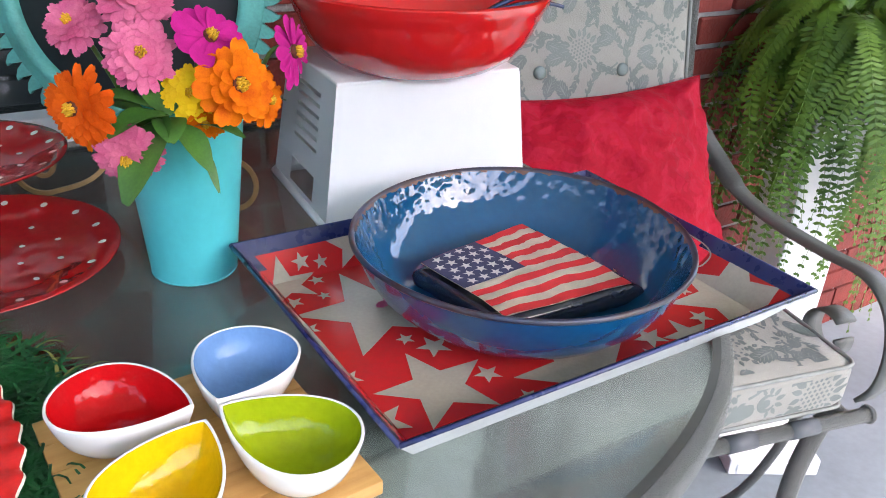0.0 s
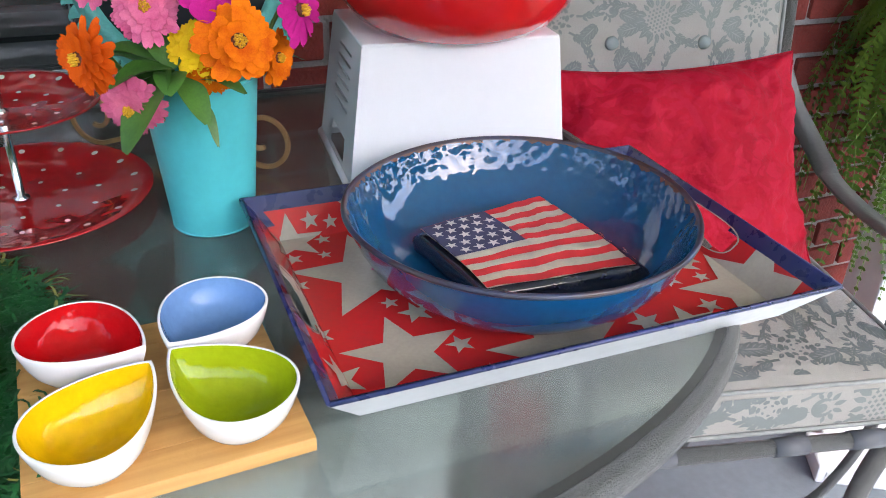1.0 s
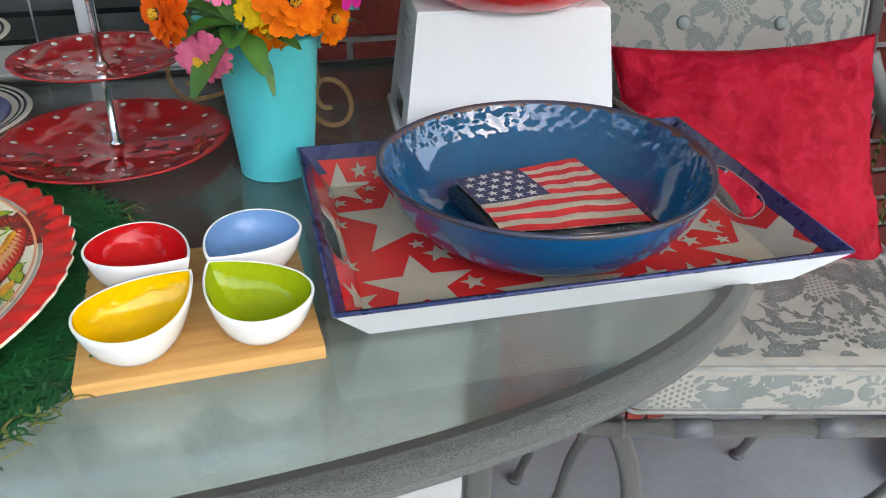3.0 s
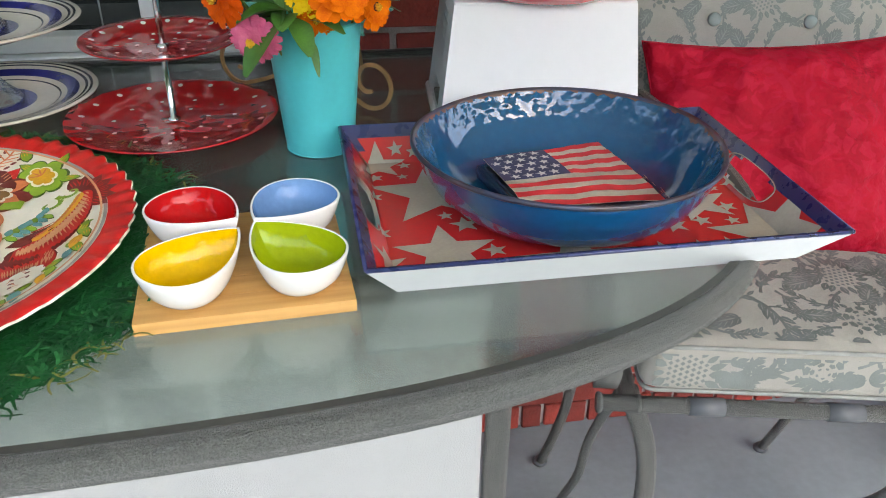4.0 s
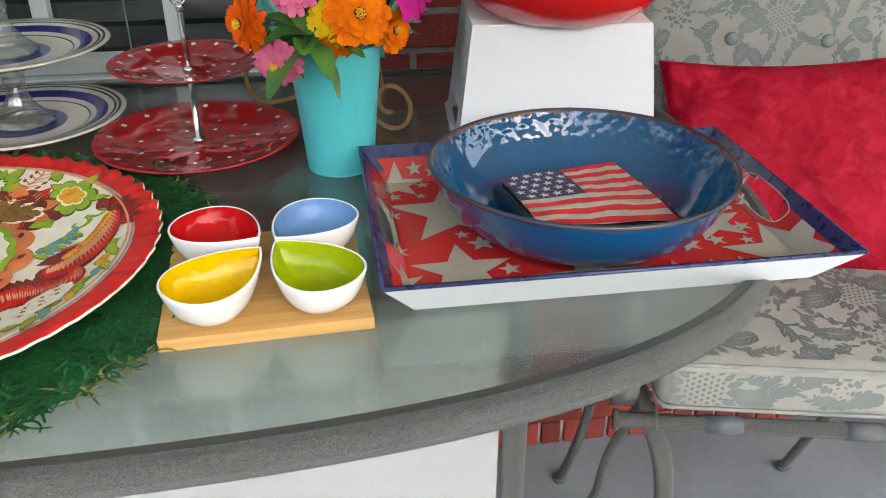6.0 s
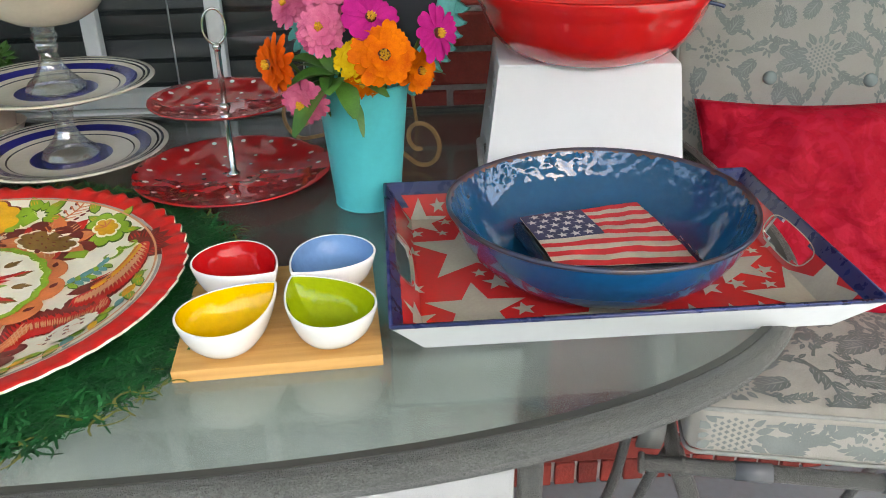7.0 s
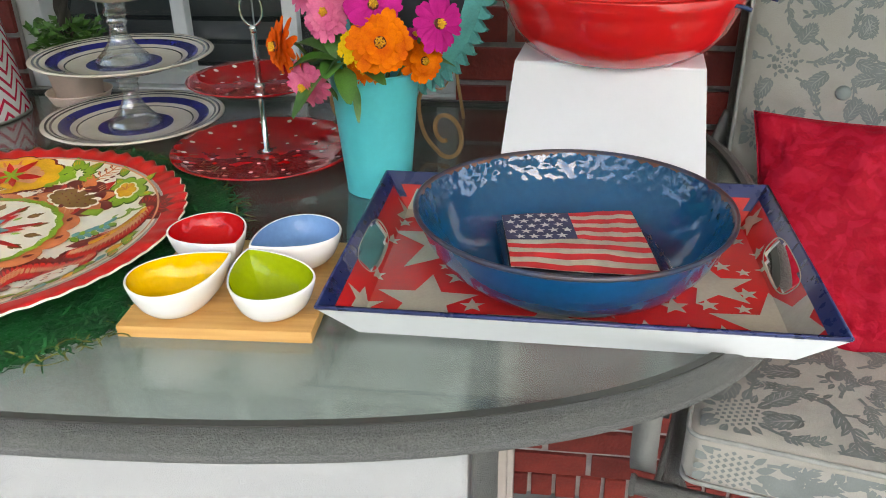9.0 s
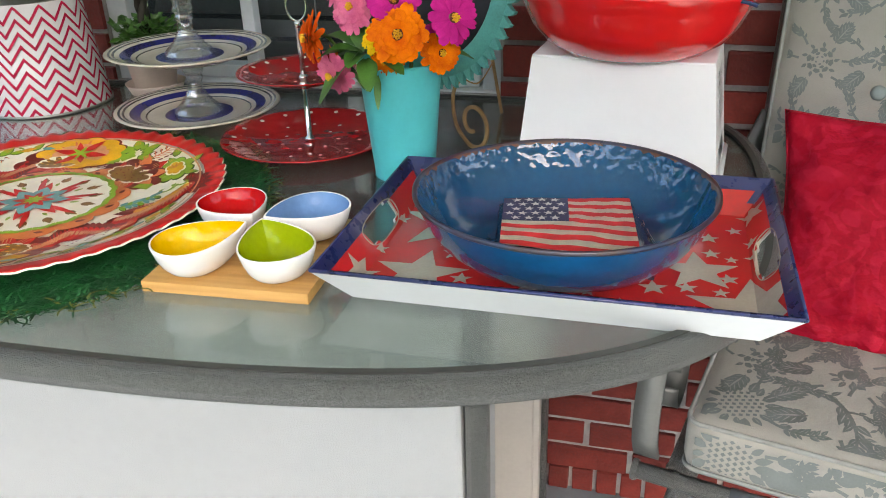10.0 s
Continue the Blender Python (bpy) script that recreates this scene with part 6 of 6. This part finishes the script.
    for i in range(cols):
        for j in range(rows_):
            x, y = u0 + du * (i + 0.5 + rnd.uniform(-0.12, 0.12)), v0 + dv * (j + 0.5 + rnd.uniform(-0.12, 0.12))
            k = (i + 2 * j) % 4
            a = rnd.uniform(0, 6.28)
            if k == 0:
                pineapple(x, y, q * 0.2, a)
            elif k == 1:
                (ex, ey), g = branch(x - q * 0.3 * math.cos(a), y - q * 0.3 * math.sin(a), a, q * 0.75, q * 0.026, 1)
                fruit(ex, ey, q * 0.09, g)
            elif k == 2:
                rose(x, y, q * 0.18)
            else:
                fruit(x, y, q * 0.11, a)
                fronds(x - q * 0.12 * math.cos(a), y - q * 0.12 * math.sin(a), a + 3.0, 6, q * 0.3)
            for m in range(6):
                g = a + 1.2 + m * 1.05 + rnd.uniform(-0.3, 0.3)
                px, py = x + q * 0.3 * math.cos(g), y + q * 0.3 * math.sin(g)
                if m % 3 == 0:
                    fronds(px, py, g, 6, q * 0.34)
                else:
                    branch(px, py, g + rnd.uniform(-0.5, 0.5), q * 0.46, q * 0.018, 0)
    return sh


def chair():
    t = thing("patio_chair", "counter-height grey metal patio chair with tied damask cushions", "chair", CHAIR)
    W = 0.49
    part("seat_tube", tube([(-0.07, -0.022, 0.592), (W + 0.055, -0.022, 0.592)], 0.0125, 14), M["frame_metal"], t, "hammered grey front seat tube")
    for x in (-0.07, W + 0.055):
        cap = lathe([(0.0, -0.004), (0.015, -0.004), (0.0165, 0.0), (0.015, 0.004), (0.0, 0.004)], 16)
        cap.transform(pose(x, -0.022, 0.592, 0, 90, 0))
        part("end_cap", cap, M["frame_metal"], t)
    for x in (-0.012, 0.088, 0.29, 0.41):
        wd = 0.006 if x < 0 else 0.052
        part("collar", tube([(x - wd / 2, -0.022, 0.592), (x + wd / 2, -0.022, 0.592)], 0.0142, 14), M["collar"] if wd > 0.01 else M["frame_metal"], t)
    part("seat_tube", tube([(-0.03, 0.46, 0.592), (W + 0.03, 0.46, 0.592)], 0.0125, 12), M["frame_metal"], t)
    for x in (-0.02, W + 0.02):
        part("side_rail", tube([(x, -0.02, 0.585), (x, 0.46, 0.585)], 0.012, 12), M["frame_metal"], t)
        s = -1 if x < 0.2 else 1
        part("front_leg", tube(smooth_line([(x + s * 0.0, 0.02, 0.585), (x - s * 0.045, 0.01, 0.45), (x - s * 0.045, 0.0, 0.25), (x - s * 0.01, -0.01, FZ)], 8), 0.016, 14), M["frame_metal"], t)
        fx, fy = (-0.084, 0.504) if s < 0 else (0.468, 0.585)
        part("rear_leg", tube(smooth_line([(x, 0.42, 0.585), (x * 0.8 + fx * 0.2, 0.4, 0.42), (x * 0.45 + fx * 0.55, fy - 0.1, 0.2), (fx, fy, FZ)], 8), 0.011, 12), M["frame_metal"], t)
        for gx, gy in ((fx, fy), (x - s * 0.01, -0.01)):
            f = lathe([(0.0, 0.0), (0.017, 0.0), (0.018, 0.006), (0.012, 0.014), (0.0, 0.015)], 16)
            bmesh.ops.translate(f, vec=(gx, gy, FZ), verts=f.verts)
            part("foot_glide", f, M["collar"], t)
        part("brace", tube(smooth_line([(x - s * 0.01, 0.06, 0.575), (x + s * 0.025, 0.12, 0.4), (x + s * 0.03, 0.18, 0.24), (x + s * 0.035, 0.28, 0.08), (x + s * 0.04, 0.36, FZ)], 8), 0.009, 10), M["frame_metal"], t)
        ax = x + s * 0.04
        arm = smooth_line([(x, 0.562, 0.96), (ax - s * 0.02, 0.53, 0.9), (ax, 0.47, 0.845), (ax, 0.39, 0.81), (ax, 0.28, 0.797), (ax, 0.15, 0.8), (ax, 0.06, 0.806), (ax, 0.005, 0.776), (ax, -0.022, 0.715), (ax, -0.022, 0.65), (ax, 0.0, 0.605)], 7)
        part("arm", tube(arm, 0.01, flat=(0.036, 0.007), up=(0, 0.7, 0.7)), M["flat_metal"], t, "flat grey metal arm band")
        sc = [(ax - s * 0.002, 0.1 + 0.046 * (1 - 0.3 * f) * math.cos(2.2 - 5.6 * f), 0.672 + 0.046 * (1 - 0.3 * f) * math.sin(2.2 - 5.6 * f)) for f in [i / 30 for i in range(31)]]
        part("arm_scroll", tube(sc, 0.01, flat=(0.04, 0.006), up=(0, 0.3, 1)), M["flat_metal"], t, "curled grey metal scroll")
        part("back_post", tube(smooth_line([(x, 0.46, 0.585), (x, 0.53, 0.8), (x, 0.592, 1.12), (x, 0.61, 1.32)], 6), 0.012, 12), M["frame_metal"], t)
    part("back_rail", tube(smooth_line([(-0.02, 0.61, 1.32), (0.1, 0.62, 1.36), (W - 0.1, 0.62, 1.36), (W + 0.02, 0.61, 1.32)], 6), 0.012, 12), M["frame_metal"], t)
    for z in (0.8, 1.0, 1.2):
        part("back_slat", tube([(-0.02, 0.535 + (z - 0.8) * 0.19, z), (W + 0.02, 0.535 + (z - 0.8) * 0.19, z)], 0.006, 8), M["frame_metal"], t)


chair()


def cushion(name, label, hx, hy, hz, r, puff, m, seed, buttons=(), grid=(3, 3, 1.3)):
    t = thing(name, label, "cushion", m)
    part("cover", soft_box(hx, hy, hz, r, 18, puff, 0.003), M["fabric"], t, "beige damask cover")

    def top(u, v):
        s = puff * (1 - (u / hx) ** 2) * (1 - (v / hy) ** 2)
        s += 0.003 * noise.noise(Vector((u, v, hz)) * 14)
        return (u, v, hz + s + 0.0008)

    rnd = random.Random(seed)
    i = r * 0.75
    flat = damask(rnd, -hx + i, -hy + i, hx - i, hy - i, *grid)
    tagged(part("damask_figure", stamp(flat, top), M["motif"], t, "grey-blue satin leaves and blossoms", False), "", "", "", "stuff")
    veins = []
    for c in flat:
        if len(c) == 8:
            (a, b), (x, y) = c[0], c[4]
            if math.hypot(x - a, y - b) > 0.012:
                veins.append(leaf(a + (x - a) * 0.15, b + (y - b) * 0.15, math.atan2(y - b, x - a), math.hypot(x - a, y - b) * 0.65, 0.09))
    tagged(part("damask_vein", stamp(veins, lambda u, v: (u, v, top(u, v)[2] + 0.0005)), M["damask_vein"], t, "", False), "", "", "", "stuff")
    e = hz - r * 0.7
    face = damask(rnd, -hx + i, -e, hx - i, e, 1, 5, 2.7)
    tagged(part("damask_figure", stamp(face, lambda u, v: (u, -hy - 0.0007, v), axis=(0, -1, 0)), M["motif"], t, "", False), "", "", "", "stuff")
    for z in (hz - r * 0.25, -hz + r * 0.25):
        k = r * 0.12
        loop = []
        for cx, cy, a0 in ((hx - r, hy - r, 0), (-hx + r, hy - r, 90), (-hx + r, -hy + r, 180), (hx - r, -hy + r, 270)):
            for q in range(0, 91, 18):
                a = radians(a0 + q)
                loop.append((cx + (r - k) * math.cos(a), cy + (r - k) * math.sin(a), z))
        part("piping", tube(loop, 0.0035, 7, True), M["piping"], t)
    for u, v in buttons:
        b = lathe([(0.0, 0.006), (0.007, 0.005), (0.011, 0.002), (0.0125, -0.003), (0.0, -0.004)], 20)
        bmesh.ops.translate(b, vec=top(u, v), verts=b.verts)
        part("button", b, M["button"], t, "fabric covered button")


cushion("seat_cushion", "grey and beige floral damask seat cushion with piping", 0.256, 0.225, 0.045, 0.022, 0.016, CHAIR @ Matrix.Translation((0.245, 0.212, 0.651)), 31, (), (4, 4, 1.45))
BACK = CHAIR @ Matrix.Translation((0.222, 0.53, 0.957)) @ pose(0, 0, 0, 78, 0, 0)
cushion("back_cushion", "tall grey and beige floral damask back cushion with buttons", 0.24, 0.3, 0.04, 0.02, 0.018, BACK, 47, ((-0.08, 0.065), (0.085, 0.065), (-0.08, -0.13), (0.085, -0.13), (-0.08, 0.23), (0.085, 0.23)), (5, 5, 1.2))


def pillow():
    t = thing("throw_pillow", "square red satin damask throw pillow with pointed corners", "pillow", CHAIR @ Matrix.Translation((0.25, 0.362, 0.838)) @ pose(0, 0, 0, 61, 0, 2) @ pose(0, 0, 0, 0, 0, 2.5))
    h = 0.205

    def thick(u, v):
        return 0.062 * max(0, (1 - abs(u / h) ** 2.6)) ** 0.55 * max(0, (1 - abs(v / h) ** 2.6)) ** 0.55

    def at(u, v, s):
        p = 1 - 0.09 * (1 - (u / h) ** 2) * abs(v / h) ** 3
        q = 1 - 0.09 * (1 - (v / h) ** 2) * abs(u / h) ** 3
        f = Vector((u, v, 0)) * 9
        fold = 0.016 * noise.noise(f) + 0.009 * noise.noise(f * 2.6) + 0.004 * noise.noise(f * 6) + 0.009 * (1 - abs(noise.noise(Vector((u * 1.4 - v * 0.5, v * 2.2 + u, 0.3)) * 11))) ** 4
        return (u * q * 1.1, v * p * 0.97, s * (thick(u, v) + (fold if thick(u, v) > 0.004 else 0)))

    bm = bmesh.new()
    N = 56
    for s in (1, -1):
        g = [[bm.verts.new(at(-h + 2 * h * i / N, -h + 2 * h * j / N, s)) for j in range(N + 1)] for i in range(N + 1)]
        for i in range(N):
            for j in range(N):
                c = (g[i][j], g[i + 1][j], g[i + 1][j + 1], g[i][j + 1])
                bm.faces.new(c if s > 0 else c[::-1])
    bmesh.ops.remove_doubles(bm, verts=bm.verts, dist=0.0005)
    part("cover", bm, M["pillow"], t)

    edge = [at(h * x, h * y, 1) for x, y in [(-1 + 2 * i / 16, -1) for i in range(16)] + [(1, -1 + 2 * i / 16) for i in range(16)] + [(1 - 2 * i / 16, 1) for i in range(16)] + [(-1, 1 - 2 * i / 16) for i in range(16)]]
    part("seam", tube(edge, 0.0016, 6, True), M["pillow"], t)


pillow()


# ---- fern on a white pedestal ----
def fern():
    px, py = 1.5, 0.68
    t = thing("pedestal", "white square plant pedestal on the porch floor", "plant stand", pose(px + 0.06, py, FZ, 0, 0, -20))
    part("shaft", box((0.15, 0.15, 0.85), (0, 0, 0.465), 0.008), M["column_white"], t, "", False)
    part("plinth", box((0.21, 0.21, 0.045), (0, 0, 0.0225), 0.006), M["column_white"], t, "", False)
    part("cap", box((0.2, 0.2, 0.035), (0, 0, 0.9075), 0.006), M["column_white"], t, "", False)
    f = thing("boston_fern", "lush hanging green fern in a black pot", "potted plant", pose(px + 0.06, py, 0.875))
    part("pot", lathe([(0.0, 0.0), (0.09, 0.0), (0.125, 0.17), (0.135, 0.172), (0.135, 0.195), (0.125, 0.195), (0.115, 0.165), (0.0, 0.16)], 40), M["black_pot"], f)
    rnd = random.Random(12)
    verts, faces = [], []
    for k in range(150):
        a = rnd.uniform(0, 6.283)
        L = rnd.uniform(0.45, 0.8)
        rise = rnd.uniform(0.15, 0.5)
        spread = rnd.uniform(0.2, 0.42)
        n = 58
        pts = []
        for i in range(n + 1):
            s = i / n
            r = 0.05 + spread * L * (1 - (1 - s) ** 1.8)
            z = 0.16 + rise * L * 1.6 * s - 1.25 * L * s ** 2.1
            aa = a + 0.22 * math.sin((3 + k % 4) * s + k)
            pts.append(Vector((r * math.cos(aa), r * math.sin(aa), z)))
        for i in range(2, n):
            d = (pts[i + 1] - pts[i - 1]).normalized()
            side = d.cross(Vector((math.cos(a), math.sin(a), 0.6))).normalized()
            nrm = side.cross(d)
            s = i / n
            w = (0.021 * math.sin(math.pi * min(1, 0.12 + 0.9 * s)) ** 0.7 + 0.004) * rnd.uniform(0.85, 1.1)
            for q in (-1, 1):
                tip = pts[i] + side * q * w + d * w * 0.35 + nrm * rnd.uniform(-0.25, 0.1) * w
                h = d * 0.0042
                b = len(verts)
                mid = (pts[i] * 0.45 + tip * 0.55)
                verts += [pts[i] - h * 0.6, mid - h, tip, mid + h * 1.2, pts[i] + h * 0.6]
                faces += [(b, b + 1, b + 3, b + 4), (b + 1, b + 2, b + 3)]
        b = len(verts)
        for i in range(0, n + 1, 3):
            verts += [pts[i] + Vector((0.0012, 0, 0)), pts[i] - Vector((0.0012, 0, 0))]
        m = (len(verts) - b) // 2
        faces += [(b + 2 * i, b + 2 * i + 1, b + 2 * i + 3, b + 2 * i + 2) for i in range(m - 1)]
    me = bpy.data.meshes.new("fronds")
    me.from_pydata([tuple(v) for v in verts], [], faces)
    me.materials.append(M["fern"])
    ob = new("fronds", me)
    ob.parent = f
    tagged(ob, "arching fronds with small leaflets", "", "", "stuff")


fern()
_w = thing("foam_block", "white foam block lying on the porch floor", "block", pose(1.46, 0.53, FZ, 0, 0, -30))
part("block", box((0.24, 0.13, 0.05), (0, 0, 0.025), 0.006), M["white_plastic"], _w, "", False)
part("notch_strip", box((0.2, 0.006, 0.03), (0, -0.066, 0.024), 0.002), M["white_plastic"], _w, "", False)


# ---- bricks ----
def bricks():
    rnd = random.Random(7)

    def shape(w, h):
        bm = box((w, 0.02, h), (0, 0, 0), 0.0035)
        for v in bm.verts:
            v.co += Vector((rnd.uniform(-1, 1), rnd.uniform(-0.6, 0.6), rnd.uniform(-1, 1))) * 0.0012
        me = bpy.data.meshes.new("brick")
        bm.to_mesh(me)
        bm.free()
        me.materials.append(M["brick"])
        return me

    full = [shape(0.197, 0.0605) for _ in range(4)]
    row = [shape(0.0485, 0.066) for _ in range(3)]
    spare = []
    for i in range(-40, 55):
        x = 0.03 + i * 0.0588 + 0.03
        if -0.2 < x < 2.2:
            o = new("brick", row[i % 3])
            o.parent = wall_north
            o.location = (x, WALL_Y + 0.006 + rnd.uniform(-0.001, 0.001), FZ + 0.034)
        else:
            spare.append((x, FZ + 0.034, 0.0485, 0.066))
    for c in range(36):
        z = FZ + 0.102 + c * 0.0742
        if z > 2.5:
            break
        for i in range(-17, 20):
            x = 0.03 + (i + 0.5 * (c % 2)) * 0.2105
            a, b = x - 0.1, x + 0.1
            if z0 < z + 0.033 and z - 0.033 < z1 and b > x0 and a < x1:
                if a < x0 < b and x0 - a > 0.05:
                    spare.append(((a + x0) / 2, z, x0 - a - 0.004, 0.063))
                elif a < x1 < b and b - x1 > 0.05:
                    spare.append(((x1 + b) / 2, z, b - x1 - 0.004, 0.063))
                continue
            near = (0.0 < x < 1.75 and z < 1.6) or (-1.25 < x < x0 and 0.85 < z < 1.5)
            if near:
                o = new("brick", full[rnd.randrange(4)])
                o.parent = wall_north
                o.location = (x, WALL_Y + 0.006 + rnd.uniform(-0.0015, 0.0015), z)
                o.rotation_euler = (0, rnd.uniform(-0.006, 0.006), rnd.uniform(-0.006, 0.006))
            else:
                a, b = max(a, -3.198), min(b, 3.798)
                if b - a > 0.03:
                    spare.append(((a + b) / 2, z, b - a - 0.001, 0.063))
    verts, faces = [], []
    for x, z, w, h in spare:
        k = len(verts)
        for dx, dy, dz in ((-1, 0, -1), (1, 0, -1), (1, 0, 1), (-1, 0, 1), (-1, 1, -1), (1, 1, -1), (1, 1, 1), (-1, 1, 1)):
            verts.append((x + dx * w / 2, WALL_Y - 0.004 + dy * 0.02, z + dz * h / 2))
        faces += [tuple(k + i for i in f) for f in ((0, 1, 2, 3), (1, 5, 6, 2), (3, 2, 6, 7), (4, 0, 3, 7), (4, 5, 1, 0))]
    me = bpy.data.meshes.new("far_bricks")
    me.from_pydata(verts, [], faces)
    me.materials.append(M["brick"])
    ob = new("far_bricks", me)
    ob.parent = wall_north
    tagged(ob, "", "", "", "stuff")


bricks()
